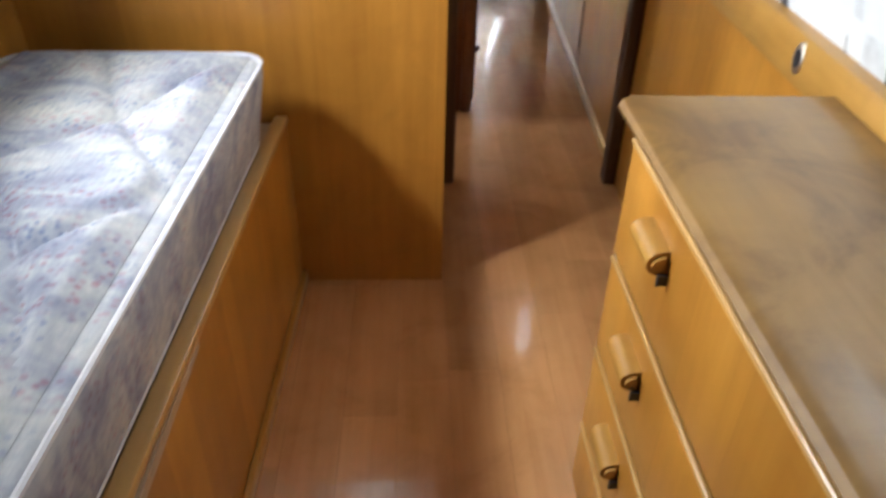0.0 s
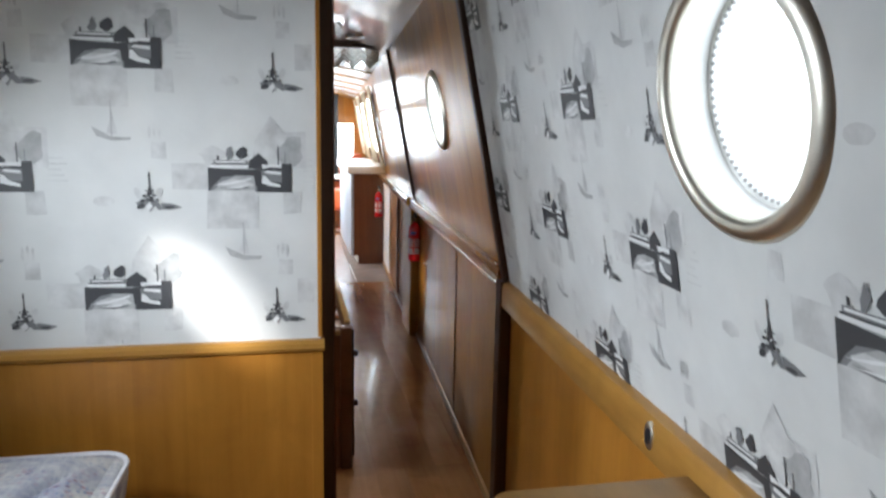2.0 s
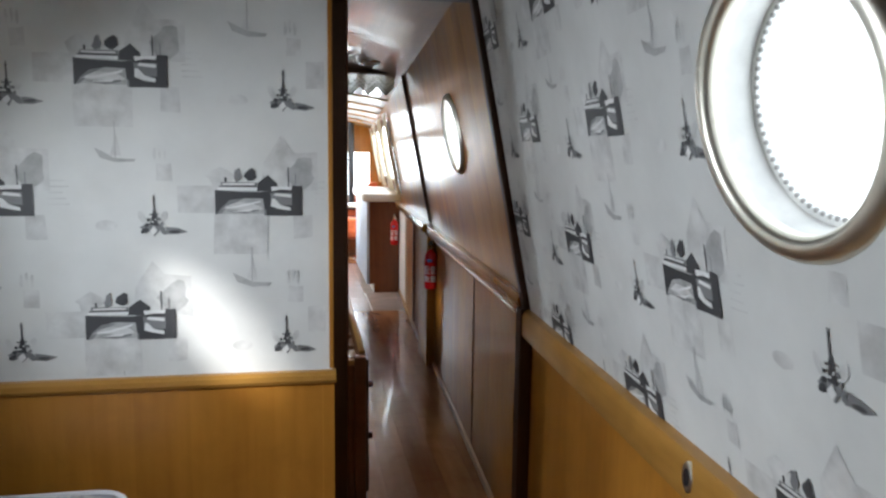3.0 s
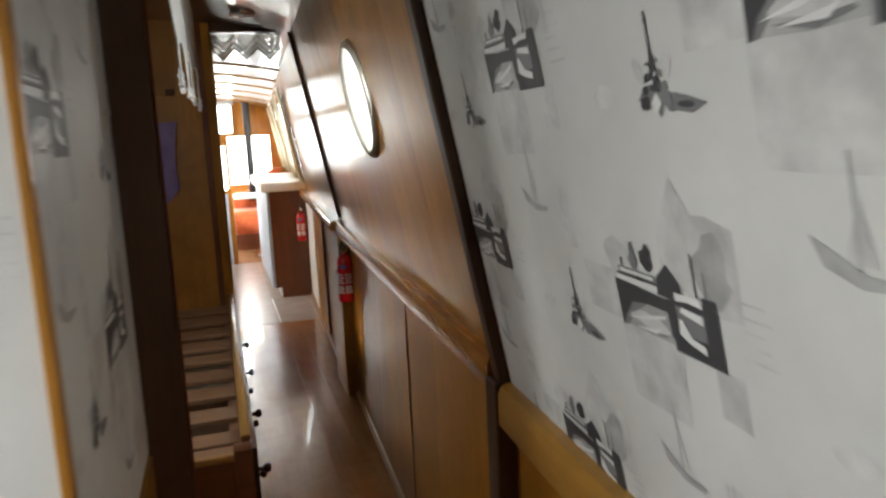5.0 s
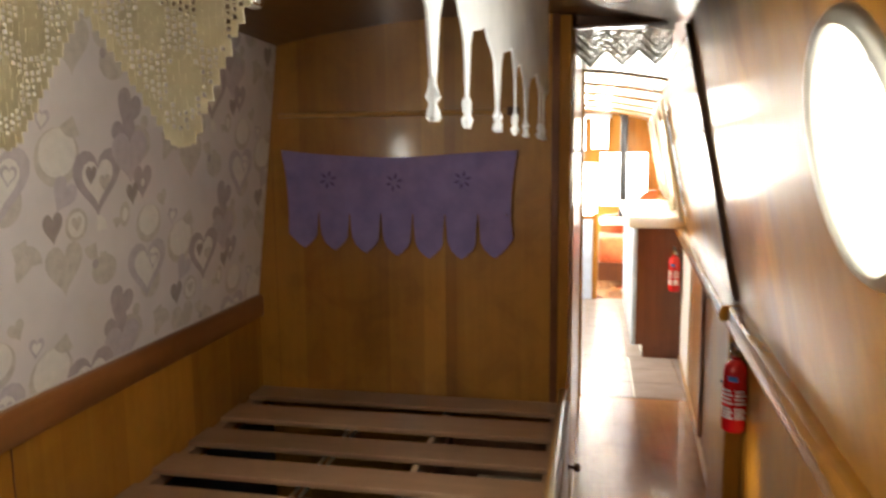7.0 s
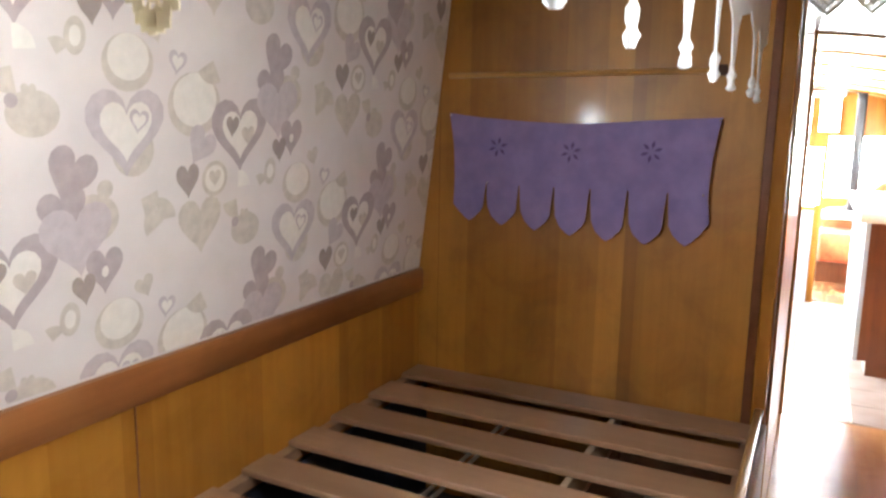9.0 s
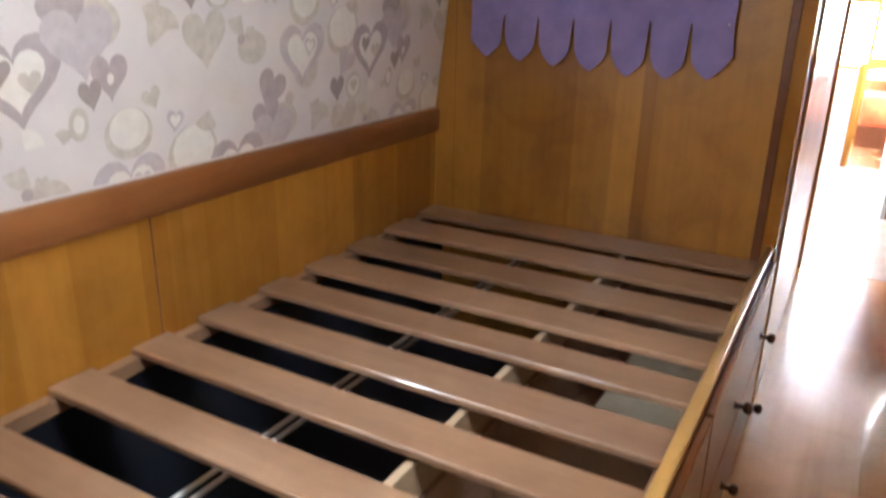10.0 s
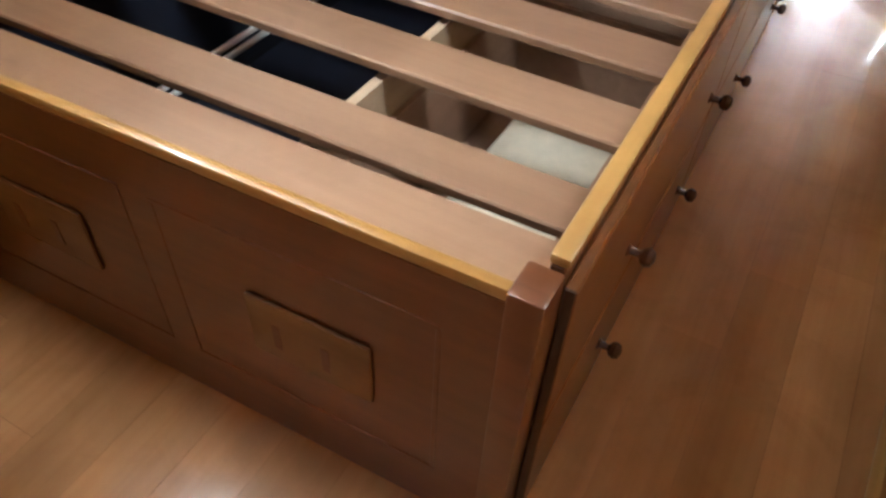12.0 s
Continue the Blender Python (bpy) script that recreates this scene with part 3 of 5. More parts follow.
porthole(*PORT_A, up_r, 1, "round porthole with a polished brass bezel in the wallpapered side", BRASS, 0.2, 0.016)
porthole(*PORT_B, up_r, 1, "round porthole with a slim brass bezel in the oak lining", BRASS, 0.2)
porthole(*PORT_L, up_l, -1, "round porthole with a brass bezel above the bunk", BRASS, 0.112)
porthole(*PORT_LB, up_l, -1, "round porthole with a brass bezel above the slatted bed", BRASS, 0.112)
for (y, z), face, s, watts, way, spread, size in (
        (PORT_A, up_r, 1, 2.2, (-1, 0, -0.2), 180, 0.32), (PORT_B, up_r, 1, 5.5, (-1, 0, -0.2), 180, 0.30),
        (PORT_L, up_l, -1, 27, (1, 0.12, -0.95), 146, 0.22), (PORT_LB, up_l, -1, 16, (1, 0.45, -0.05), 180, 0.30)):
    window_light(face(y, z) + s * 0.068, y, z, size, size, watts, way, "DISK", spread)


for a, b in WINDOWS:
    for face, s in ((up_r, 1), (lambda y, z: -0.45 + 0.112 * (z - 0.95), -1)):
        x = face((a + b) / 2, 1.42)
        w = tagged(thing("window_saloon", x, (a + b) / 2, WZ0, "long saloon window with a bright metal frame", "window"), kind="structure")
        bm = bmesh.new()
        for y0, y1, z0, z1 in ((a, b, WZ0, WZ0 + 0.03), (a, b, WZ1 - 0.03, WZ1), (a, a + 0.03, WZ0, WZ1), (b - 0.03, b, WZ0, WZ1), ):
            ps = ((y0, z0), (y1, z0), (y1, z1), (y0, z1))
            hexa(bm, [(face(y, z) - s * 0.008, y, z) for y, z in ps], [(face(y, z) + s * 0.045, y, z) for y, z in ps])
        part("window_frame", bm, CHROME, w)
        bm = bmesh.new()
        ps = (((a + b) / 2 - 0.014, WZ0 + 0.03), ((a + b) / 2 + 0.014, WZ0 + 0.03), ((a + b) / 2 + 0.014, WZ1 - 0.03), ((a + b) / 2 - 0.014, WZ1 - 0.03))
        hexa(bm, [(face(y, z) - s * 0.006, y, z) for y, z in ps], [(face(y, z) + s * 0.029, y, z) for y, z in ps])
        part("mullion", bm, BLACK, w)
        bm = bmesh.new()
        ps = ((a, WZ0), (b, WZ0), (b, WZ1), (a, WZ1))
        hexa(bm, [(face(y, z) + s * 0.03, y, z) for y, z in ps], [(face(y, z) + s * 0.034, y, z) for y, z in ps])
        part("pane", bm, GLASS, w).visible_shadow = False
        window_light(x + s * 0.07, (a + b) / 2, 1.42, WZ1 - WZ0, b - a, 55, (-s, 0, -0.2))
for a, b, c, d in END_LIGHTS:
    w = tagged(thing("window_end", (a + b) / 2, Y_END, c, "bright glazed light in the end wall", "window"), kind="structure")
    part("pane", fresh((a, b, Y_END + 0.03, Y_END + 0.034, c, d)), GLASS, w).visible_shadow = False
    window_light((a + b) / 2, Y_END + 0.08, (c + d) / 2, b - a, d - c, 115 * (b - a) * (d - c), (0, -1, 0))

# outside: bank and water level below the ports
structure("ground", fresh((-400, 400, -400, 400, -0.5, -0.3)), GRASS, "grassy canal bank outside the boat")


# ---- bedroom ----
def knob_profile(s=1.0):
    return [(0.010 * s, 0), (0.006 * s, 0.004 * s), (0.005 * s, 0.016 * s), (0.011 * s, 0.020 * s), (0.0135 * s, 0.027 * s), (0.011 * s, 0.034 * s), (0.004 * s, 0.037 * s)]


YN = Y_BACK + 0.03
def skew(bm):
    """The bunk runs slightly out of line with the boat."""
    for v in bm.verts:
        v.co.x += 0.035 * v.co.y
    return bm


bunk = thing("bunk_bed", -0.15, -1.2, 0, "built-in oak bunk base with a pale top edge", "bed")
part("side_board", skew(fresh((0.130, 0.150, YN, -0.008, 0.0, 0.49))), HONEY_Z, bunk)
part("top_edge", skew(fresh((0.122, 0.156, YN, -0.008, 0.49, 0.512), bev=0.006, seg=2)), PINE, bunk, "pale pine top edge")
part("skirting", skew(fresh((0.150, 0.165, YN, -0.008, 0.0, 0.04), bev=0.005, seg=2)), HONEY_Y, bunk)
part("platform", fresh((-0.42, 0.122, YN, -0.008, 0.47, 0.49)), PLY, bunk)
part("locker_door", skew(fresh((0.148, 0.160, -2.0, -1.12, 0.07, 0.36), bev=0.004)), HONEY_Z, bunk)


def make_mattress():
    x0, x1, y0, y1, z0, z1 = -0.40, 0.150, YN + 0.02, -0.115, 0.50, 0.708
    ob = thing("mattress", (x0 + x1) / 2, (y0 + y1) / 2, z0, "quilted mattress in faded blue and pink floral ticking", "mattress")
    bm = fresh((x0, x1, y0, y1, z0, z1))
    up = [e for e in bm.edges if abs(e.verts[0].co.z - e.verts[1].co.z) > 0.1]
    bmesh.ops.bevel(bm, geom=up, offset=0.075, segments=7, profile=0.5, affect="EDGES")
    rim = [e for e in bm.edges if e.is_boundary is False and abs(e.verts[0].co.z - e.verts[1].co.z) < 1e-5 and len(e.link_faces) == 2 and abs(e.link_faces[0].normal.z) + abs(e.link_faces[1].normal.z) > 0.9 and abs(e.link_faces[0].normal.z * e.link_faces[1].normal.z) < 0.1]
    bmesh.ops.bevel(bm, geom=rim, offset=0.024, segments=3, profile=0.5, affect="EDGES")
    for v in bm.verts:
        if v.co.x > 0:
            v.co.x += 0.006 - 0.036 * (z1 - v.co.z) / (z1 - z0)
    part("core", skew(bm), MATTRESS_SIDE, ob, "greyish lilac border")
    # quilted top: pillowed sheet with stitched diagonals
    nx, ny = 56, 150
    vs = []
    bm = bmesh.new()
    for j in range(ny + 1):
        row = []
        for i in range(nx + 1):
            u, v = i / nx, j / ny
            x, y = x0 + 0.03 + (x1 - x0 - 0.06) * u, y0 + 0.03 + (y1 - y0 - 0.06) * v
            wob = 0.03 * math.sin(y * 9 + x * 5)
            d1, d2 = abs(((x + y * 0.62 + wob) / 0.30) % 1 - 0.5) * 2, abs(((x - y * 0.62 - wob + 0.1) / 0.34) % 1 - 0.5) * 2
            puff = (min(1, (1 - d1) * 5) * min(1, (1 - d2) * 5)) ** 0.5
            edge = min(1, min(u, 1 - u, (v * (y1 - y0)) / (x1 - x0), ((1 - v) * (y1 - y0)) / (x1 - x0)) * 12)
            row.append(bm.verts.new((x, y, z1 + 0.001 + edge * (0.002 + 0.024 * puff + 0.004 * noise.noise((x * 14, y * 14, 0))))))
        vs.append(row)
    for p, q in zip(vs, vs[1:]):
        for i in range(nx):
            bm.faces.new((p[i], p[i + 1], q[i + 1], q[i]))
    part("quilted_top", skew(bm), MATTRESS, ob)
    # dark ribbons along the stitched furrows, standing in for the shade there
    for slope, pitch, shift in ((0.62, 0.30, 0.0), (-0.62, 0.34, 0.1)):
        for k in range(-8, 8):
            bm, last = bmesh.new(), None
            for j in range(161):
                y = y0 + 0.05 + (y1 - y0 - 0.10) * j / 160
                x = 0.0
                for _ in range(6):
                    x = pitch * k - slope * y - shift - math.copysign(0.03, slope) * math.sin(y * 9 + x * 5)
                if not x0 + 0.05 < x < x1 - 0.05:
                    last = None
                    continue
                z = z1 + 0.0075 + 0.004 * noise.noise((x * 14, y * 14, 0))
                pair = [bm.verts.new((x + d, y, z)) for d in (-0.0028, 0.0028)]
                if last:
                    bm.faces.new((last[0], last[1], pair[1], pair[0]))
                last = pair
            if bm.faces:
                part("furrow_shade_ribbon", skew(bm), FURROW_SHADE, ob, "dark ribbon painting the shade in a quilting furrow")
    # piping round the top and bottom edge
    for z, inset in ((z1 - 0.003, 0.006), (z0 + 0.016, 0.004)):
        bm = bmesh.new()
        pts, r = [], 0.075
        for cx, cy, a0 in ((x1 - r, y1 - r, 0), (x0 + r, y1 - r, 90), (x0 + r, y0 + r, 180), (x1 - r, y0 + r, 270)):
            pts += [(cx + (r - inset) * math.cos(radians(a0 + k * 18)), cy + (r - inset) * math.sin(radians(a0 + k * 18))) for k in range(6)]
        rings = []
        for k, (px, py) in enumerate(pts):
            qx, qy = pts[(k + 1) % len(pts)]
            ox, oy = pts[k - 1]
            d = Vector((qx - ox, qy - oy, 0)).normalized()
            nn = Vector((d.y, -d.x, 0))
            rings.append([bm.verts.new(Vector((px, py, z)) + 0.0055 * (math.cos(t) * nn + math.sin(t) * Vector((0, 0, 1)))) for t in [k2 * math.pi / 4 for k2 in range(8)]])
        for p, q in zip(rings, rings[1:] + rings[:1]):
            for i in range(8):
                bm.faces.new((p[i], p[(i + 1) % 8], q[(i + 1) % 8], q[i]))
        for v in bm.verts:
            if v.co.x > 0:
                v.co.x += 0.006 - 0.036 * (z1 - v.co.z) / (z1 - z0)
        part("piping", skew(bm), TICKING, ob, "pale piped edge")
    return ob


make_mattress()


def make_dresser():
    xf, x1, y1, y0 = 0.786, 1.088, -0.712, -2.1
    ob = thing("chest_of_drawers", 0.94, -1.4, 0, "honey oak chest of drawers with rounded wooden pulls", "drawers")
    part("body", fresh((xf + 0.02, x1 - 0.0, y0, y1 - 0.006, 0.0, 0.83)), HONEY_Z, ob)
    bm = bmesh.new()
    prism(bm, [(1.094, 0.832), (xf - 0.012, 0.832), (xf - 0.022, 0.838), (xf - 0.025, 0.846), (xf - 0.020, 0.855), (xf - 0.008, 0.860), (1.094, 0.860)], lambda x, z: (x, y0, z), lambda x, z: (min(x, 1.086), y1 + 0.008, z))
    part("top", bm, TOP, ob, "worn varnished top with a rounded nosing")
    for z0, z1 in ((0.602, 0.802), (0.402, 0.594), (0.206, 0.394), (0.04, 0.198)):
        for a, b in ((y1 - 0.012, -1.39), (-1.402, y0 + 0.01)):
            d = part("drawer", fresh((xf, xf + 0.022, b, a, z0, z1), bev=0.006, seg=2), HONEY_Z, ob)
            part("drawer_edge", fresh((xf - 0.002, xf + 0.006, b, a, z1 - 0.008, z1 + 0.002), bev=0.002), PINE, d, "pale top edge")
            zc = z1 - 0.068
            cy = a - 0.178
            bm = bmesh.new()
            n = 12
            half = [(-0.028 * math.sin(math.pi * k / n) ** 0.8, 0.019 * math.cos(math.pi * k / n)) for k in range(n + 1)]
            prism(bm, half, lambda dx, dz: (xf + dx, cy - 0.048, zc + dz), lambda dx, dz: (xf + dx, cy + 0.048, zc + dz))
            bmesh.ops.bevel(bm, geom=[e for e in bm.edges if abs(e.verts[0].co.y - e.verts[1].co.y) < 1e-5], offset=0.006, segments=2, affect="EDGES")
            h = part("handle", bm, HONEY_Y, d, "rounded oak pull, with a black block for the finger gap's shade")
            # black block at the pull's end stands in for the shaded finger gap
            part("finger_gap_shade", fresh((xf - 0.014, xf - 0.001, cy - 0.054, cy - 0.0485, zc - 0.026, zc - 0.010)), BLACK, d)
    return ob


make_dresser()

sock = thing("key_escutcheon", low_r(-0.565) - 0.012, -0.565, 0.866, "small oval black socket plate set in the oak rail", "socket")
m = Matrix.LocRotScale((low_r(-0.565) - 0.0115, -0.565, 0.866), Vector((-1, 0, 0)).to_track_quat("Z", "Y"), (0.75, 1.25, 1))
part("plate", lathe(bmesh.new(), [(0.021, -0.002), (0.021, 0.003), (0.017, 0.005), (0.013, 0.0045)], m), BRASS, sock)
part("socket", lathe(bmesh.new(), [(0.012, 0.004), (0.012, 0.0055)], m), BLACK, sock)


# ---- cabin with the slatted bed ----
YF, YE, ZS = 1.185, 3.085, 0.560
def splay(bm, k=0.03):
    """The foot of the bed stands slightly askew."""
    for v in bm.verts:
        v.co.y += k * (v.co.x - 0.66)
    return bm


bed = thing("slatted_bed", 0.2, 2.1, 0, "built-in wooden bed frame with bare slats, no mattress", "bed")
part("foot_board", splay(fresh((-0.445, 0.664, YF - 0.012, YF + 0.012, 0.0, 0.565))), RED_Z, bed)
part("foot_cap", splay(fresh((-0.445, 0.664, YF - 0.013, YF + 0.006, 0.565, 0.586), bev=0.006, seg=2)), PINE_X, bed, "pale rounded top edge")
for x0, x1 in ((0.125, 0.585), (-0.42, 0.07)):
    for a, b, c, d in ((x0, x1, 0.47, 0.478), (x0, x1, 0.12, 0.128), (x0, x0 + 0.008, 0.128, 0.47), (x1 - 0.008, x1, 0.128, 0.47)):
        part("panel_mould", splay(fresh((a, b, YF - 0.0138, YF - 0.011, c, d), bev=0.001)), RED_Z, bed)
    cx = 0.378 if x0 > 0 else -0.15
    plate = part("vent_plate", splay(fresh((cx - 0.105, cx + 0.105, YF - 0.020, YF - 0.012, 0.238, 0.368), bev=0.004, seg=2)), VENT, bed, "lighter wooden cover plate")
    for k in (-0.055, 0.03):
        part("finger_slot", splay(fresh((cx + k - 0.007, cx + k + 0.007, YF - 0.0212, YF - 0.0195, 0.268, 0.322), bev=0.0006)), RED_Z, plate)
part("corner_post", fresh((0.662, 0.707, YF - 0.028, YF + 0.03, 0, 0.60), bev=0.005, seg=2), RED_Z, bed)
part("side_rail", fresh((0.684, 0.7035, YF + 0.036, YE, 0.38, 0.598), bev=0.002), RED_Y, bed)
part("side_rail_cap", fresh((0.682, 0.708, YF + 0.035, YE, 0.598, 0.614), bev=0.005, seg=2), PINE, bed, "pale rounded top edge")
part("slat_ledge", fresh((0.660, 0.684, YF + 0.012, YE, ZS - 0.045, ZS - 0.018)), SLAT, bed)
bm = bmesh.new()
hexa(bm, [(low_l(y) + a, y, ZS - 0.05) for y, a in ((YF + 0.012, 0), (YE, 0), (YE, 0.03), (YF + 0.012, 0.03))], [(low_l(y) + a, y, ZS - 0.018) for y, a in ((YF + 0.012, 0), (YE, 0), (YE, 0.03), (YF + 0.012, 0.03))])
part("slat_ledge", bm, SLAT, bed)
for a, b in ((1.200, 1.296), (1.314, 1.404), (1.505, 1.606), (1.704, 1.808), (1.898, 2.012), (2.113, 2.220), (2.307, 2.428), (2.514, 2.640), (2.734, 2.880), (2.962, 3.083)):
    part("slat", splay(fresh((low_l((a + b) / 2) + 0.004, 0.681, a, b, ZS - 0.018, ZS), bev=0.003), 0.026 if a < 1.25 else 0.018 if a < 1.4 else 0.0), SLAT, bed)
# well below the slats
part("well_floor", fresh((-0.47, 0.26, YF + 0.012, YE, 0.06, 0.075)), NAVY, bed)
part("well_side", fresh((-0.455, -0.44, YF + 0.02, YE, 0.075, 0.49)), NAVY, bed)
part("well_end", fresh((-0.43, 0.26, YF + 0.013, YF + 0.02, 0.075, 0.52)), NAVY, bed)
part("divider", fresh((0.270, 0.288, YF + 0.02, YE, 0.06, 0.528)), PLY, bed, "bare plywood divider")
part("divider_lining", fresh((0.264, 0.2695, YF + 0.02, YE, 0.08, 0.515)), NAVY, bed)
for k in (-0.096, -0.068):
    part("pipe", fresh((k, k + 0.011, YF + 0.022, YE, 0.435, 0.446), bev=0.003), WHITE, bed, "thin pale pipe")
for a, b in ((1.24, 2.04), (2.10, 3.05)):
    d = part("drawer_box", fresh((0.29, 0.66, a, b, 0.22, 0.23)), DRAWER_WOOD, bed, "open plywood drawer box")
    for q in ((0.290, 0.299, a, b), (0.300, 0.648, a, a + 0.01), (0.295, 0.648, b - 0.01, b), (0.649, 0.66, a, b)):
        part("drawer_side", fresh((*q, 0.2305, 0.45)), DRAWER_WOOD, d)
    part("packing_board", fresh((0.405, 0.645, a + 0.12, b - 0.12, 0.23, 0.335), bev=0.004), CARD, d, "pale packing board")
part("kick_board", fresh((0.69, 0.700, YF + 0.036, YE, 0.0, 0.38)), DARK, bed)
# dark strip paints the shade on the drawer side's end face
part("shaded_end_strip", fresh((0.7075, 0.7205, YF + 0.031, YF + 0.0345, 0.03, 0.575), bev=0.001), DARK, bed, "end face of the drawer side, coloured dark for its shade")
for a, b in ((1.221, 2.075), (2.085, 3.08)):
    for z0, z1, zk in ((0.30, 0.57, 0.385), (0.04, 0.29, 0.15)):
        d = part("drawer_front", fresh((0.704, 0.721, a, b, z0, z1), bev=0.003), RED_Y, bed)
        for yk in ((a + 0.285, b - 0.10) if a < 2 else (a + 0.40, b - 0.15)):
            part("knob", lathe(bmesh.new(), knob_profile(1.15), Matrix.LocRotScale((0.721, yk, zk), Vector((1, 0, 0)).to_track_quat("Z", "Y"), None), 16), KNOB, d, "turned dark wooden knob")


# ---- corridor and saloon ----
def extinguisher(x, y, z, face, label):
    """Standing height 0.31 above z; face: way its label looks."""
    ob = thing("fire_extinguisher", x, y, z, label, "extinguisher")
    m = Matrix.Translation((x, y, z))
    part("cylinder", lathe(bmesh.new(), [(0.034, 0), (0.039, 0.006), (0.040, 0.02), (0.040, 0.205), (0.036, 0.225), (0.024, 0.24), (0.014, 0.246), (0.014, 0.256)], m, 28), REDPAINT, ob)
    part("valve", lathe(bmesh.new(), [(0.015, 0.254), (0.019, 0.258), (0.019, 0.272), (0.012, 0.276), (0.012, 0.288)], m, 18), CHROME, ob, "metal valve collar")
    h = part("lever", fresh((x - 0.009, x + 0.009, y - 0.055, y + 0.03, z + 0.287, z + 0.296), (x - 0.008, x + 0.008, y - 0.05, y + 0.02, z + 0.303, z + 0.312), (x - 0.008, x + 0.008, y + 0.01, y + 0.022, z + 0.294, z + 0.305), bev=0.003), BLACK, ob)
    for k, (a, b, mt) in enumerate(((0.178, 0.195, BLUE), (0.10, 0.155, LABEL), (0.05, 0.09, LABEL))):
        for half in ((-75, -20), (-10, 45)) if k else ((-45, 0),):
            bm = bmesh.new()
            n = 8
            vs = [[bm.verts.new((x + 0.0408 * math.sin(radians(half[0] + (half[1] - half[0]) * i / n)), y - 0.0408 * math.cos(radians(half[0] + (half[1] - half[0]) * i / n)), z + q)) for q in (a, b)] for i in range(n + 1)]
            for p, q in zip(vs, vs[1:]):
                bm.faces.new((p[0], q[0], q[1], p[1]))
            if k:
                rows = bm
                bm = bmesh.new()
                rows.free()
                for line in range(4):
                    zz = z + a + (b - a) * line / 4
                    vs = [[bm.verts.new((x + 0.0408 * math.sin(radians(half[0] + (half[1] - half[0] - 9 * (line % 2)) * i / n)), y - 0.0408 * math.cos(radians(half[0] + (half[1] - half[0] - 9 * (line % 2)) * i / n)), zz + q)) for q in (0, 0.007)] for i in range(n + 1)]
                    for p, q in zip(vs, vs[1:]):
                        bm.faces.new((p[0], q[0], q[1], p[1]))
            part("label", bm, mt, ob)
    part("bracket", fresh((x - 0.012, x + 0.012, y + 0.039, y + 0.05, z + 0.02, z + 0.29), (x - 0.041, x + 0.041, y + 0.036, y + 0.042, z + 0.15, z + 0.162), bev=0.002), BLACK, ob)
    return ob


extinguisher(1.268, 3.0, 0.530, 0, "red fire extinguisher hung on the oak pilaster")
extinguisher(1.345, 5.66, 0.50, 0, "red fire extinguisher hung on the mahogany unit end")

unit = thing("galley_unit", 1.24, 6.6, 0, "mahogany galley unit with a pale worktop and trim", "cabinet")
part("end_panel", fresh((1.10, 1.43, 5.745, 5.77, 0.09, 0.93), (1.15, 1.43, 5.745, 5.77, 0.0, 0.09)), MAHOG, unit, "dark mahogany end panel")
part("front", fresh((1.075, 1.10, 5.74, 7.4, 0.09, 0.93)), BLUEGREY, unit, "pale painted front")
part("carcass", fresh((1.10, 1.45, 5.77, 7.4, 0.09, 0.93), (1.15, 1.45, 5.77, 7.4, 0, 0.09)), WHITE, unit)
part("worktop", fresh((1.035, 1.46, 5.705, 7.42, 0.93, 1.015), bev=0.012, seg=3), WORKTOP, unit, "pale rounded worktop")

side_panel("door_corridor_cupboard", MAHOG, 4.15, 4.22, 0.05, 0.87, lambda y: low_r(y) - 0.012, 0.02, "dark edge of a cupboard door")
side_panel("wall_galley_board", WHITE, 5.0, 5.74, 0.04, 0.88, lambda y: low_r(y) - 0.006, 0.02, "pale painted board beside the galley")

sofa = thing("sofa", 1.1, 9.2, 0, "orange upholstered saloon bench with a curved arm", "sofa")
part("base", fresh((0.86, 1.52, 8.9, 9.55, 0.0, 0.20)), MAHOG, sofa)
part("seat", fresh((0.86, 1.52, 8.86, 9.55, 0.20, 0.50), bev=0.04, seg=3), ORANGE, sofa)
bm = bmesh.new()
arm = [(1.52, 0.5), (0.88, 0.5), (0.87, 0.66), (0.92, 0.70), (1.05, 0.71), (1.18, 0.76), (1.28, 0.86), (1.36, 0.96), (1.44, 1.0), (1.52, 1.0)]
prism(bm, arm, lambda x, z: (x, 9.35, z), lambda x, z: (x, 9.52, z))
part("backrest", bm, ORANGE, sofa)
table = thing("dinette_table", 1.0, 8.45, 0, "white topped dinette table in bright daylight", "table")
part("tabletop", fresh((0.86, 1.45, 8.2, 8.75, 0.70, 0.735), bev=0.01, seg=2), WHITE, table)
part("pedestal", lathe(bmesh.new(), [(0.16, 0.0), (0.16, 0.012), (0.035, 0.03), (0.035, 0.66), (0.09, 0.70)], Matrix.Translation((1.18, 8.47, 0)), 24), CHROME, table)
post = thing("partition", 0.45, 7.85, 0, "low oak and pale blue partition by the saloon", "partition")
part("panel", fresh((-0.38, 0.79, 7.8, 7.84, 0.0, 0.80)), BLUEGREY, post)
part("end_post", fresh((0.79, 0.84, 7.79, 7.85, 0.0, 0.86), bev=0.006, seg=2), OLIVE_Z, post)
part("top_rail", fresh((-0.38, 0.79, 7.79, 7.85, 0.80, 0.84), bev=0.006, seg=2), OLIVE_Y, post)
flue = thing("stove_flue", 1.14, 9.45, 0.0, "black stove flue pipe rising to the ceiling", "flue")
part("pipe", lathe(bmesh.new(), [(0.045, 0.62), (0.045, 1.94)], Matrix.Translation((1.13, 9.30, 0)), 20), BLACK, flue)
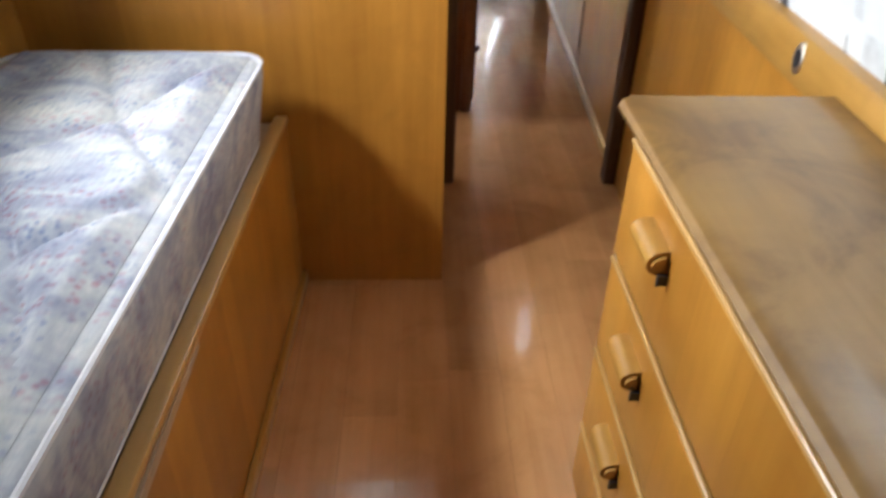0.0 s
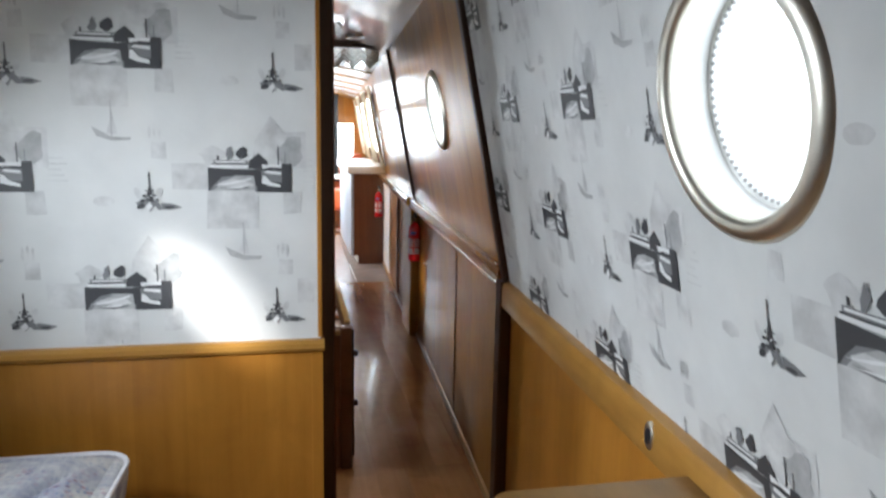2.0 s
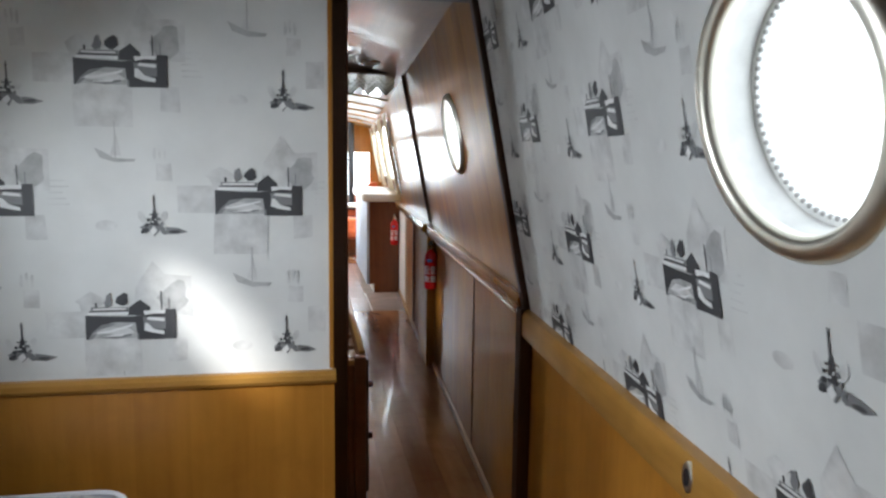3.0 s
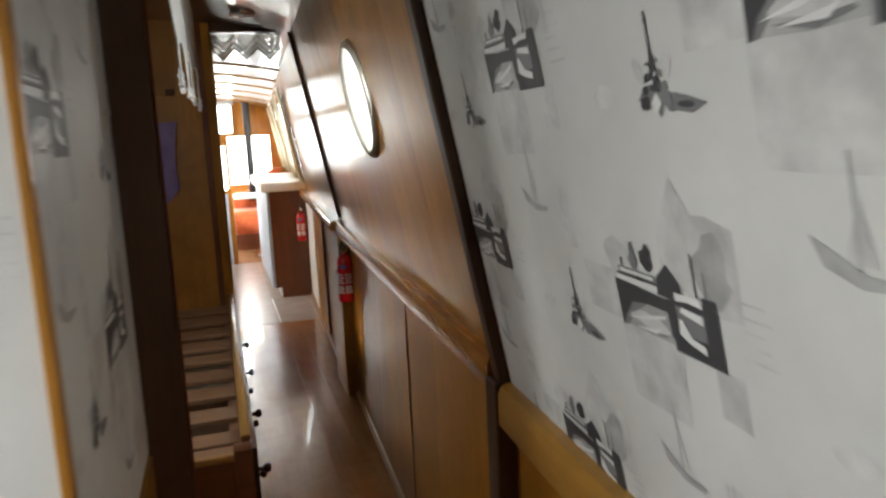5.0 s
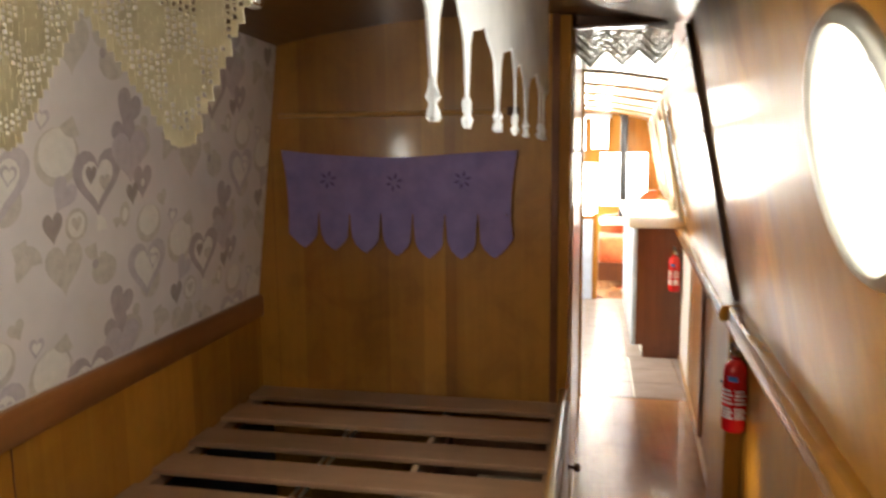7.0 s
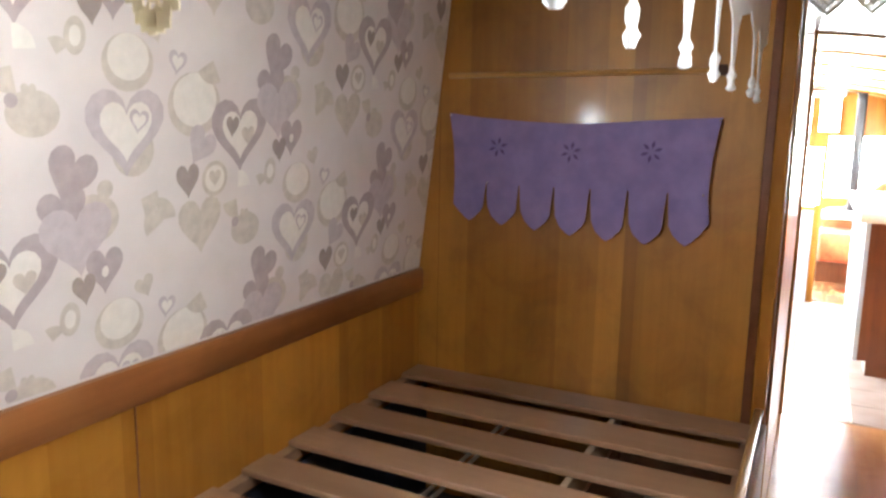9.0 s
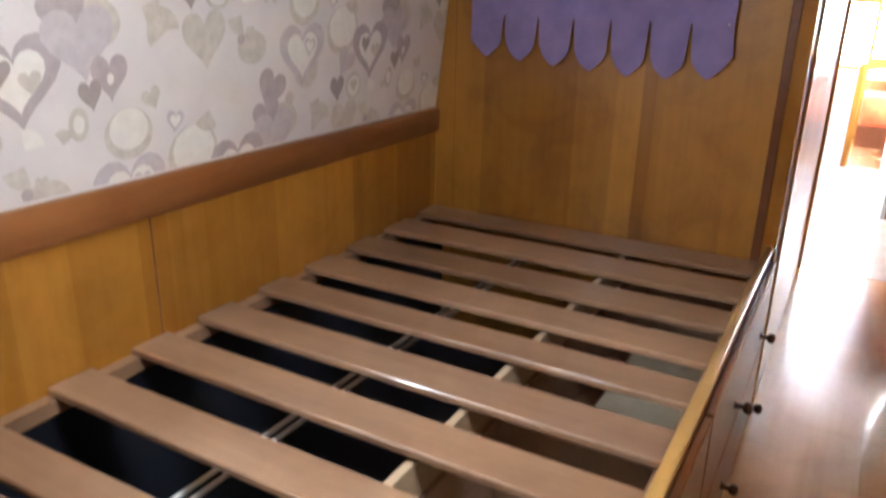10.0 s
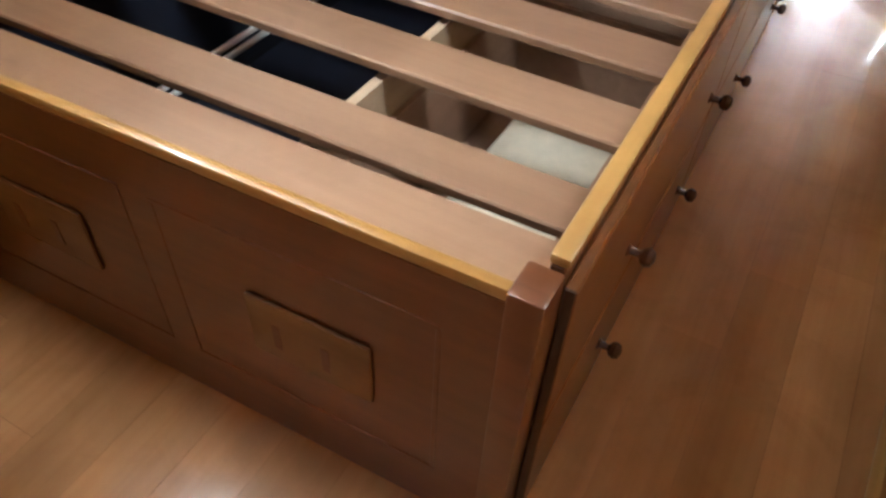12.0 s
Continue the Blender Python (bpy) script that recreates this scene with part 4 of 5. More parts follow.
part("collar", lathe(bmesh.new(), [(0.062, 1.86), (0.062, 1.89), (0.045, 1.90)], Matrix.Translation((1.13, 9.30, 0)), 20), BLACK, flue)
part("foot", lathe(bmesh.new(), [(0.07, 0.60), (0.07, 0.63), (0.046, 0.65)], Matrix.Translation((1.13, 9.30, 0)), 20), BLACK, flue)


def curtain(y0, y1, x_of, label):
    ob = thing("curtain", x_of(y0, 1.4), (y0 + y1) / 2, 1.0, label, "curtain", "saloon curtains")
    bm = bmesh.new()
    n = 40
    vs = []
    for i in range(n + 1):
        y = y0 + (y1 - y0) * i / n
        vs.append([bm.verts.new((x_of(y, z) - 0.03 - 0.014 * math.sin(i * 1.3) * (1 if z < 1.6 else 0.5), y, z)) for z in (1.02, 1.2, 1.4, 1.6, 1.77)])
    for p, q in zip(vs, vs[1:]):
        for k in range(4):
            bm.faces.new((p[k], q[k], q[k + 1], p[k + 1]))
    d = part("drape", bm, CREAM, ob)
    mod = d.modifiers.new("thickness", "SOLIDIFY")
    mod.thickness = 0.003
    part("rod", fresh((x_of((y0 + y1) / 2, 1.78) - 0.04, x_of((y0 + y1) / 2, 1.78) - 0.025, y0 - 0.02, y1 + 0.02, 1.765, 1.78), bev=0.004), BRASS, ob)


def end_valance():
    ob = thing("window_valance", 0.76, Y_END - 0.03, 1.84, "short white scalloped valance over the end windows", "valance")
    n = 60
    xs = [0.52 + 0.47 * i / n for i in range(n + 1)]
    bm = bmesh.new()
    prism(bm, [(x, 1.862 - 0.022 * abs(math.sin((x - 0.52) * 40))) for x in xs] + [(0.99, 1.905), (0.52, 1.905)],
          lambda x, z: (x, Y_END - 0.032 + 0.006 * math.sin(x * 70), z), lambda x, z: (x, Y_END - 0.029 + 0.006 * math.sin(x * 70), z))
    part("cloth", bm, WHITE_LACE, ob)
    part("rod", fresh((0.50, 1.01, Y_END - 0.04, Y_END - 0.001, 1.905, 1.915), bev=0.003), BRASS, ob)


end_valance()
for a, b in ((5.25, 5.5), (6.25, 6.45), (6.65, 6.85), (7.68, 7.9), (8.0, 8.2), (9.0, 9.2)):
    curtain(a, b, up_r, "gathered cream curtain beside a saloon window")


# ---- soft furnishings ----
def lerp_outline(points, n=6):
    """Catmull-Rom through the points, ends kept."""
    out = []
    for i in range(len(points) - 1):
        p0, p1, p2, p3 = (Vector(points[max(0, min(len(points) - 1, i + k))]) for k in (-1, 0, 1, 2))
        for k in range(n):
            t = k / n
            out.append(tuple(0.5 * (2 * p1 + (p2 - p0) * t + (2 * p0 - 5 * p1 + 4 * p2 - p3) * t * t + (3 * p1 - p0 - 3 * p2 + p3) * t ** 3)))
    return out + [tuple(points[-1])]


def make_purple():
    ob = thing("felt_valance", 0.08, YB, 1.47, "purple felt valance with pointed tabs pinned to the oak bulkhead", "valance")
    yv = YB - 0.018
    n, x0, x1 = 7, -0.342, 0.508
    w = (x1 - x0) / n
    outline = lerp_outline([(0.528, 1.474), (0.35, 1.466), (0.08, 1.452), (-0.2, 1.466), (-0.364, 1.484)], 5)
    outline += lerp_outline([(-0.364, 1.484), (-0.347, 1.38), (-0.341, 1.26), (-0.344, 1.17)], 4)[1:]
    for k in range(n):
        a, drop = x0 + k * w, 1.116 - 0.034 * min(1, k / 4) + (0.006 if k == 6 else 0)
        if k:
            outline += [(a + 0.002, 1.246), (a + 0.003, 1.21), (a + 0.008, 1.175 - 0.03 * min(1, k / 4))]
        outline += [(a + 0.022, drop + 0.030), (a + 0.045, drop + 0.008), (a + 0.060, drop), (a + 0.075, drop + 0.010), (a + 0.10, drop + 0.034)]
        if k < n - 1:
            outline += [(a + w - 0.012, 1.165 - 0.03 * min(1, k / 4)), (a + w - 0.008, 1.20), (a + w - 0.003, 1.246)]
    outline += lerp_outline([(0.512, 1.16), (0.504, 1.24), (0.507, 1.33), (0.518, 1.42), (0.528, 1.474)], 4)[:-1]
    bm = bmesh.new()
    prism(bm, outline, lambda x, z: (x, yv, z), lambda x, z: (x, yv + 0.004, z))
    part("cloth", bm, PURPLE, ob)
    for cx, cz in ((-0.18, 1.372), (0.075, 1.362), (0.33, 1.37)):
        bm = bmesh.new()
        for k in range(6):
            t = k * math.pi / 3 + 0.3
            d, q = Vector((math.cos(t), 0, math.sin(t))), Vector((-math.sin(t), 0, math.cos(t)))
            c = Vector((cx, yv - 0.0008, cz))
            vs = [bm.verts.new(c + d * a + q * b) for a, b in ((0.008, 0), (0.022, 0.006), (0.036, 0), (0.022, -0.006))]
            bm.faces.new(vs)
        part("stitched_flower", bm, PURPLE_DK, ob, "darker stitched flower")
    for x, z in ((-0.358, 1.478), (0.522, 1.468), (0.49, 1.245), (-0.215, 1.25)):
        part("pin", lathe(bmesh.new(), [(0.004, 0), (0.0035, 0.003), (0.001, 0.004)], Matrix.LocRotScale((x, yv, z), Vector((0, -1, 0)).to_track_quat("Z", "Y"), None), 10), CHROME, ob)
    return ob


make_purple()
bm = bmesh.new()
prism(bm, [(0.0, 1.602), (-0.012, 1.604), (-0.015, 1.611), (-0.012, 1.618), (0.0, 1.620)], lambda y, z: (-0.375, YB + y, z), lambda y, z: (0.49, YB + y, z))
structure("trim_picture_rail", bm, PINE_X, "pale half-round picture rail")
structure("trim_picture_rail_end", fresh((0.49, 0.53, YB - 0.022, YB, 1.596, 1.626), bev=0.005, seg=2), DARK)


def make_white():
    ob = thing("tasselled_pelmet", 0.63, 2.0, 1.52, "white cotton pelmet with long tasselled points along the corridor", "pelmet")
    xp, ys = 0.617, [1.262 + 0.2393 * k for k in range(7)]
    hang = lambda y: xp + 0.021 * (y - 1.26) + 0.006 * math.sin(y * 11)  # noqa: E731
    outline = [(2.81, roof(xp) + 0.004), (1.150, roof(xp) + 0.004), (1.152, 1.80), (1.165, 1.70), (1.196, 1.65)]
    for k, y in enumerate(ys):
        outline += [(y - 0.024, 1.615), (y - 0.012, 1.56), (y - 0.007, 1.538), (y + 0.007, 1.538), (y + 0.016, 1.56), (y + 0.03, 1.615)]
        if k < 6:
            m = y + 0.14
            outline += [(y + 0.05, 1.64), (m - 0.025, 1.652), (m + 0.004, 1.662), (m + 0.022, 1.648), (m + 0.055, 1.632)]
    outline += [(2.74, 1.63), (2.81, 1.65)]
    bm = bmesh.new()
    prism(bm, outline, lambda y, z: (hang(y), y, z), lambda y, z: (hang(y) + 0.003, y, z))
    part("cloth", bm, WHITE_LACE, ob)
    for y in ys:
        bm = bmesh.new()
        prof = [(0.003, 0.046), (0.006, 0.036), (0.0075, 0.026), (0.0055, 0.019), (0.0075, 0.012), (0.0075, 0.004), (0.004, 0.0)]
        lathe(bm, [(r * (1 + 0.2 * math.sin(y * 40 + h * 300)), h) for r, h in prof[::-1]], Matrix.Translation((hang(y) + 0.0015, y, 1.502)), 10)
        for v in bm.verts:
            v.co += Vector((noise.noise(v.co * 180), noise.noise(v.co * 180 + Vector((9, 0, 0))), 0)) * 0.003
        part("tassel", bm, WHITE_LACE, ob, "knotted cotton tassel")
    return ob


make_white()


def make_crochet():
    """Crochet pelmet: filled blocks and open net worked cell by cell."""
    yp, cell = 1.12, 0.0066
    tips = [0.415 - 0.188 * k for k in range(5)]
    sheets = {"net": ([], []), "scalloped_edge": ([], []), "worked_block": ([], [])}

    def low(x):
        d = min((abs(x - t), t) for t in tips)
        z = 1.475 + max(0, d[0] - 0.010) * (1.54 if x < 0.415 else 2.05)
        return z + 0.004 * abs(math.sin((x - d[1]) * 190))

    def quad(x0, x1, z0, z1, k, kind="net"):
        verts, faces = sheets[kind]
        d = 0.0022 * math.sin(x0 * 16 + 1) + 0.0012 * math.sin(x0 * 55)
        base = len(verts)
        for dy in (0, 0.0016):
            verts.extend([(x0, yp + d + dy + k, z0), (x1, yp + d + dy + k, z0), (x1, yp + d + dy + k, z1), (x0, yp + d + dy + k, z1)])
        b = base
        faces.extend([(b, b + 1, b + 2, b + 3), (b + 7, b + 6, b + 5, b + 4), (b, b + 4, b + 5, b + 1), (b + 1, b + 5, b + 6, b + 2), (b + 2, b + 6, b + 7, b + 3), (b + 3, b + 7, b + 4, b)])

    def solid(x, z):
        t = min(tips, key=lambda q: abs(x - q))
        u, v = x - t, z - 1.475
        for cx, cz, a, b in ((0, 0.058, 0.016, 0.027), (-0.031, 0.112, 0.015, 0.027), (0.031, 0.112, 0.015, 0.027), (0, 0.166, 0.016, 0.029), (-0.064, 0.172, 0.015, 0.026), (0.064, 0.172, 0.015, 0.026), (0, 0.25, 0.018, 0.03), (0.08, 0.24, 0.015, 0.03), (-0.08, 0.24, 0.015, 0.03)):
            if ((u - cx) / a) ** 2 + ((v - cz) / b) ** 2 < 1:
                return True
        return False

    i0, i1 = round(-0.44 / cell), round(0.52 / cell)
    for i in range(i0, i1):
        x = i * cell
        zl, zt = low(x + cell / 2), roof(x) - 0.002
        j = 0
        while zl + j * cell < zt:
            z = zl + j * cell
            jit = 0.0008 * math.sin(i * 3.7 + j * 1.9)
            if j < 2 or solid(x, z):
                quad(x, x + cell * 1.02, z, z + cell * 1.02, jit, "scalloped_edge" if j < 2 else "worked_block")
            elif (i + 2 * j) % 17 == 0:
                quad(x, x + cell * 1.02, z, z + cell * 1.02, jit)
            else:
                quad(x, x + cell, z, z + 0.0019 + abs(jit), jit)
                quad(x, x + 0.0017 + abs(jit), z + 0.0019, z + cell, -jit)
                if (i + j) % 5 == 0:
                    quad(x + 0.0016, x + cell, z + 0.0036, z + 0.0048, 0.0006)
            j += 1
    ob = thing("crochet_pelmet", 0.05, yp, 1.5, "cream crochet pelmet with pointed scalloped edge below the ceiling", "pelmet")
    for kind, (verts, faces) in sheets.items():
        me = bpy.data.meshes.new(kind)
        me.from_pydata(verts, [], faces)
        me.materials.append(CREAM)
        net = new(kind, me)
        net.parent, net.matrix_parent_inverse = ob, ob.matrix_basis.inverted()
    return ob


make_crochet()


def make_lace():
    ob = thing("lace_pelmet", 0.9, 3.25, 1.76, "small cream lace pelmet with zigzag points in the doorway", "pelmet")
    x0, x1, y = 0.715, 1.06, 3.27
    zig = lambda x, d: 1.77 + d + 0.055 * abs(((x - x0) / 0.115) % 1 - 0.5) * 2  # noqa: E731
    n = 48
    xs = [x0 + (x1 - x0) * i / n for i in range(n + 1)]
    bm = bmesh.new()
    prism(bm, [(x, zig(x, 0)) for x in xs] + [(x1, 1.905), (x0, 1.905)], lambda x, z: (x, y, z), lambda x, z: (x, y + 0.003, z))
    part("cloth", bm, LACE, ob)
    for d in (0.004, 0.03, 0.062):
        bm = bmesh.new()
        prism(bm, [(x, zig(x, d)) for x in xs] + [(x, zig(x, d + 0.009)) for x in xs[::-1]], lambda x, z: (x, y - 0.003, z), lambda x, z: (x, y - 0.0005, z))
        part("zigzag_band", bm, LACE_DARK, ob, "darker worked zigzag")
    return ob


make_lace()
for x, y, r in ((0.86, 2.72, 0.062), (-0.17, 2.5, 0.03)):
    lamp = thing("ceiling_downlight", x, y, roof(x) - 0.02, "flat round ceiling light, switched off", "ceiling light")
    m = Matrix.LocRotScale((x, y, roof(x) + 0.004), Vector((0.25 * (x - 0.4), 0, -1)).to_track_quat("Z", "Y"), None)
    part("rim", lathe(bmesh.new(), [(r, 0), (r, 0.008), (r * 0.93, 0.016), (r * 0.8, 0.018)], m, 32), CHROME, lamp)
    part("diffuser", lathe(bmesh.new(), [(r * 0.8, 0.012), (r * 0.78, 0.021), (r * 0.3, 0.026)], m, 32), WORKTOP, lamp)


# ---- prints on the wallpapers ----
class Sheet:
    """Flat printed shapes on a wall; place(u, v, lift) gives the point."""

    def __init__(self, place, bounds, holes=()):
        self.bm, self.place, self.bounds, self.holes, self.count = bmesh.new(), place, bounds, holes, 0

    def poly(self, points, tone, layer, rough=0.0):
        pts = [(u + rough * noise.noise((u * 90, v * 90, tone)), v + rough * noise.noise((u * 90, v * 90, tone + 7))) for u, v in points]
        u0, u1, v0, v1 = self.bounds
        for axis, limit, sign in ((0, u0, 1), (0, u1, -1), (1, v0, 1), (1, v1, -1)):
            out = []
            for i, p in enumerate(pts):
                q = pts[i - 1]
                a, b = (q[axis] - limit) * sign, (p[axis] - limit) * sign
                if a * b < 0:
                    t = a / (a - b)
                    out.append((q[0] + (p[0] - q[0]) * t, q[1] + (p[1] - q[1]) * t))
                if b >= 0:
                    out.append(p)
            pts = out
            if len(pts) < 3:
                return
        for hu, hv, r in self.holes:
            if any((u - hu) ** 2 + (v - hv) ** 2 < r * r for u, v in pts):
                return
        self.count += 1
        lift = 0.0005 + 0.0004 * layer + 0.000004 * (self.count % 90)
        f = self.bm.faces.new([self.bm.verts.new(self.place(u, v, lift)) for u, v in pts])
        f.material_index = tone

    def finish(self, wall, materials, label):
        return part("printed_pattern", self.bm, materials, wall, label)


def blob(cx, cy, rx, ry, n=14, turn=0.0, wave=0.0):
    return [(cx + (rx * (1 + wave * math.sin(3 * t + cx * 60))) * math.cos(t) * math.cos(turn) - ry * math.sin(t) * math.sin(turn),
             cy + rx * math.cos(t) * math.sin(turn) + ry * (1 + wave * math.cos(2 * t + cy * 50)) * math.sin(t) * math.cos(turn)) for t in [2 * math.pi * k / n for k in range(n)]]


def canal_print(s, u, v):
    """One repeat of the canal boat paper, from the picture's lower left corner."""
    def p(pts, tone, layer, rough=0.002):
        s.poly([(u + a, v + b) for a, b in pts], tone, layer, rough)
    def rect(a, b, c, d, tone, layer, rough=0.002):
        p([(a, c), ((a + b) / 2, c), (b, c), (b, d), ((a + b) / 2, d), (a, d)], tone, layer, rough)
    # washes
    rect(-0.075, 0.002, 0.004, 0.06, 3, 0), rect(-0.004, 0.108, -0.082, 0.004, 3, 0, 0.005)
    rect(0.138, 0.212, 0.05, 0.132, 3, 0, 0.008), p([(0.095, 0.06), (0.15, 0.062), (0.172, 0.118), (0.135, 0.165), (0.10, 0.11)], 3, 1)
    p(blob(0.178, 0.088, 0.027, 0.032, 14, wave=0.25), 2, 1, 0.006), p(blob(0.01, 0.075, 0.026, 0.02, 12, wave=0.3), 3, 1, 0.005), p(blob(-0.215, -0.022, 0.022, 0.011, 12), 3, 0)
    rect(0.16, 0.20, -0.05, 0.0, 3, 0, 0.004), rect(-0.115, -0.085, 0.07, 0.105, 3, 0, 0.004)
    for k in range(5):
        rect(0.205, 0.245 - 0.006 * (k % 3), 0.02 + 0.012 * k, 0.0225 + 0.012 * k, 3, 1, 0.001)
    # the picture
    rect(0, 0.106, 0.002, 0.05, 2, 2, 0.003), rect(0.1, 0.178, -0.002, 0.052, 1, 2), p([(0.0, 0.0), (0.012, 0.002), (0.03, 0.020), (0.06, 0.034), (0.0, 0.034)], 1, 2, 0.003), rect(0.104, 0.178, -0.002, 0.02, 0, 3)
    p([(0, 0.052), (0.05, 0.049), (0.1, 0.047), (0.1, 0.034), (0.06, 0.035), (0.03, 0.030), (0.012, 0.014), (0.004, 0.002), (0.0, 0.0)], 0, 3), p(blob(0.06, 0.017, 0.036, 0.009, 14, wave=0.2), 3, 3, 0.003), p([(0.02, 0.008), (0.06, 0.002), (0.09, 0.008), (0.088, 0.011), (0.055, 0.007)], 1, 4, 0.003), p([(0.116, 0.050), (0.135, 0.053), (0.157, 0.052), (0.157, 0.060), (0.114, 0.059)], 4, 5), p([(0.10, 0.012), (0.118, 0.004), (0.112, 0.05), (0.096, 0.048)], 0, 4)
    rect(0.158, 0.178, 0.002, 0.062, 0, 4), rect(0.112, 0.178, 0.046, 0.056, 0, 4)
    p([(0.012, 0.012), (0.05, 0.020), (0.094, 0.031), (0.09, 0.026), (0.05, 0.015)], 4, 4), p([(0.03, 0.006), (0.075, 0.012), (0.088, 0.018), (0.07, 0.006)], 4, 4)
    p([(0.114, 0.018), (0.13, 0.012), (0.154, 0.008), (0.154, 0.016), (0.134, 0.02), (0.122, 0.034), (0.116, 0.034)], 4, 5), p([(0.12, 0.040), (0.156, 0.036), (0.156, 0.043), (0.124, 0.046)], 4, 5)
    rect(0.006, 0.09, 0.052, 0.058, 4, 3, 0.001), rect(0.012, 0.086, 0.060, 0.068, 1, 3), rect(0.016, 0.08, 0.0625, 0.066, 4, 4, 0.001), rect(0.008, 0.088, 0.058, 0.0605, 0, 4, 0.001)
    p([(0.084, 0.05), (0.128, 0.05), (0.127, 0.066), (0.108, 0.083), (0.088, 0.068)], 0, 3)
    p(blob(0.074, 0.084, 0.012, 0.012, 9, wave=0.3), 0, 3, 0.004), p(blob(0.046, 0.082, 0.008, 0.013, 9, wave=0.3), 1, 3, 0.004)
    rect(0.149, 0.1515, 0.05, 0.1, 0, 3, 0.0), rect(0.164, 0.166, 0.05, 0.086, 1, 3, 0.0), rect(0.05, 0.0515, 0.07, 0.098, 1, 3, 0.0)
    rect(0.02, 0.024, 0.068, 0.078, 0, 3)
    # the buoy tower
    c, d = -0.122, -0.045
    p([(c - 0.002, d + 0.03), (c + 0.002, d + 0.03), (c + 0.0012, d + 0.086), (c - 0.0012, d + 0.086)], 0, 3, 0.0005), p(blob(c, d + 0.078, 0.0022, 0.004, 7), 0, 3, 0.001)
    p([(c - 0.008, d + 0.024), (c + 0.008, d + 0.022), (c + 0.005, d + 0.044), (c + 0.001, d + 0.058), (c - 0.003, d + 0.05)], 0, 3, 0.002)
    for k, (a, b, r) in enumerate(((-0.011, 0.034, 0.003), (0.010, 0.036, 0.0032), (-0.015, 0.024, 0.004), (0.014, 0.026, 0.0036), (-0.007, 0.045, 0.002), (0.007, 0.046, 0.0022), (-0.022, 0.012, 0.004), (0.018, 0.010, 0.0045), (-0.004, 0.03, 0.002), (0.003, 0.036, 0.0018))):
        p(blob(c + a, d + b, r, r * 1.3, 7, k, 0.2), 4 if k > 7 else k % 2, 4, 0.002)
    p([(c - 0.028, d + 0.018), (c - 0.02, d + 0.006), (c - 0.006, d + 0.012), (c, d), (c + 0.01, d + 0.012), (c + 0.024, d + 0.004), (c + 0.022, d + 0.018), (c + 0.006, d + 0.026), (c - 0.014, d + 0.028)], 1, 2, 0.004)
    p([(c - 0.010, d + 0.012), (c - 0.002, d + 0.003), (c + 0.006, d + 0.012), (c, d + 0.022)], 4, 4, 0.002), p(blob(c - 0.016, d + 0.014, 0.005, 0.006, 7), 0, 4, 0.003)
    p([(c + 0.022, d + 0.006), (c + 0.045, d + 0.004), (c + 0.066, d + 0.010), (c + 0.045, d + 0.017), (c + 0.024, d + 0.02)], 1, 2, 0.003), p(blob(c + 0.04, d + 0.010, 0.012, 0.003, 8), 0, 3, 0.002)
    p(blob(c - 0.024, d + 0.04, 0.006, 0.014, 8, 0.4), 3, 1), p(blob(c + 0.02, d + 0.042, 0.007, 0.012, 8, -0.4), 3, 1)
    # the faint sailing boat
    c, d = -0.192, 0.106
    p([(c - 0.04, d + 0.03), (c - 0.03, d + 0.010), (c, d), (c + 0.034, d + 0.002), (c + 0.04, d + 0.008), (c, d + 0.010), (c - 0.024, d + 0.022)], 2, 2, 0.002)
    p([(c - 0.001, d + 0.008), (c + 0.001, d + 0.008), (c + 0.001, d + 0.085), (c - 0.001, d + 0.085)], 2, 2, 0.0008), p([(c - 0.012, d + 0.014), (c + 0.012, d + 0.014), (c + 0.002, d + 0.06)], 3, 1, 0.003)
    for k in range(3):
        p(blob(c + 0.075 + 0.010 * k, d + 0.02 + 0.004 * (k % 2), 0.003, 0.015, 7), 3, 1, 0.002)


CANAL_LABEL = "grey printed canal boats and towers"


def paper(place, bounds, wall, origin, holes=()):
    s = Sheet(place, bounds, holes)
    u0, u1, v0, v1 = bounds
    for i in range(-8, 9):
        for j in range(-6, 7):
            u, v = origin[0] + 0.264 * i, origin[1] + 0.26 * j
            if (i + j) % 2 == 0 and u0 - 0.3 < u < u1 + 0.3 and v0 - 0.2 < v < v1 + 0.2:
                canal_print(s, u, v)
    s.finish(wall, INK, CANAL_LABEL)


paper(lambda u, v, d: (u, -d, v), (-0.50, XB - 0.014, 0.906, 1.92), bulk, (0.300, 1.244))
paper(lambda u, v, d: (XB + d, u, v), (0.02, 0.548, 0.906, 1.92), bulk, (0.27, 1.10))
LEAN = math.hypot(1, 0.2)
paper(lambda u, v, d: (up_r(-u, v) - d, -u, v), (-0.54, 2.4, 0.90, 1.86), wall_r1, (0.505, 1.152), [(-PORT_A[0], PORT_A[1], 0.172)])
paper(lambda u, v, d: (up_l(u, v) + d, u, v), (-2.4, -0.01, 0.90, 1.86), wall_l1, (-1.2, 1.2), [(*PORT_L, 0.157)])


def heart(cx, cy, w, h, turn=0.0, n=26):
    out = []
    for k in range(n):
        t = 2 * math.pi * k / n
        x, y = 16 * math.sin(t) ** 3 / 32 * w, (13 * math.cos(t) - 5 * math.cos(2 * t) - 2 * math.cos(3 * t) - math.cos(4 * t) + 2.5) / 29 * h
        out.append((cx + x * math.cos(turn) - y * math.sin(turn), cy + x * math.sin(turn) + y * math.cos(turn)))
    return out


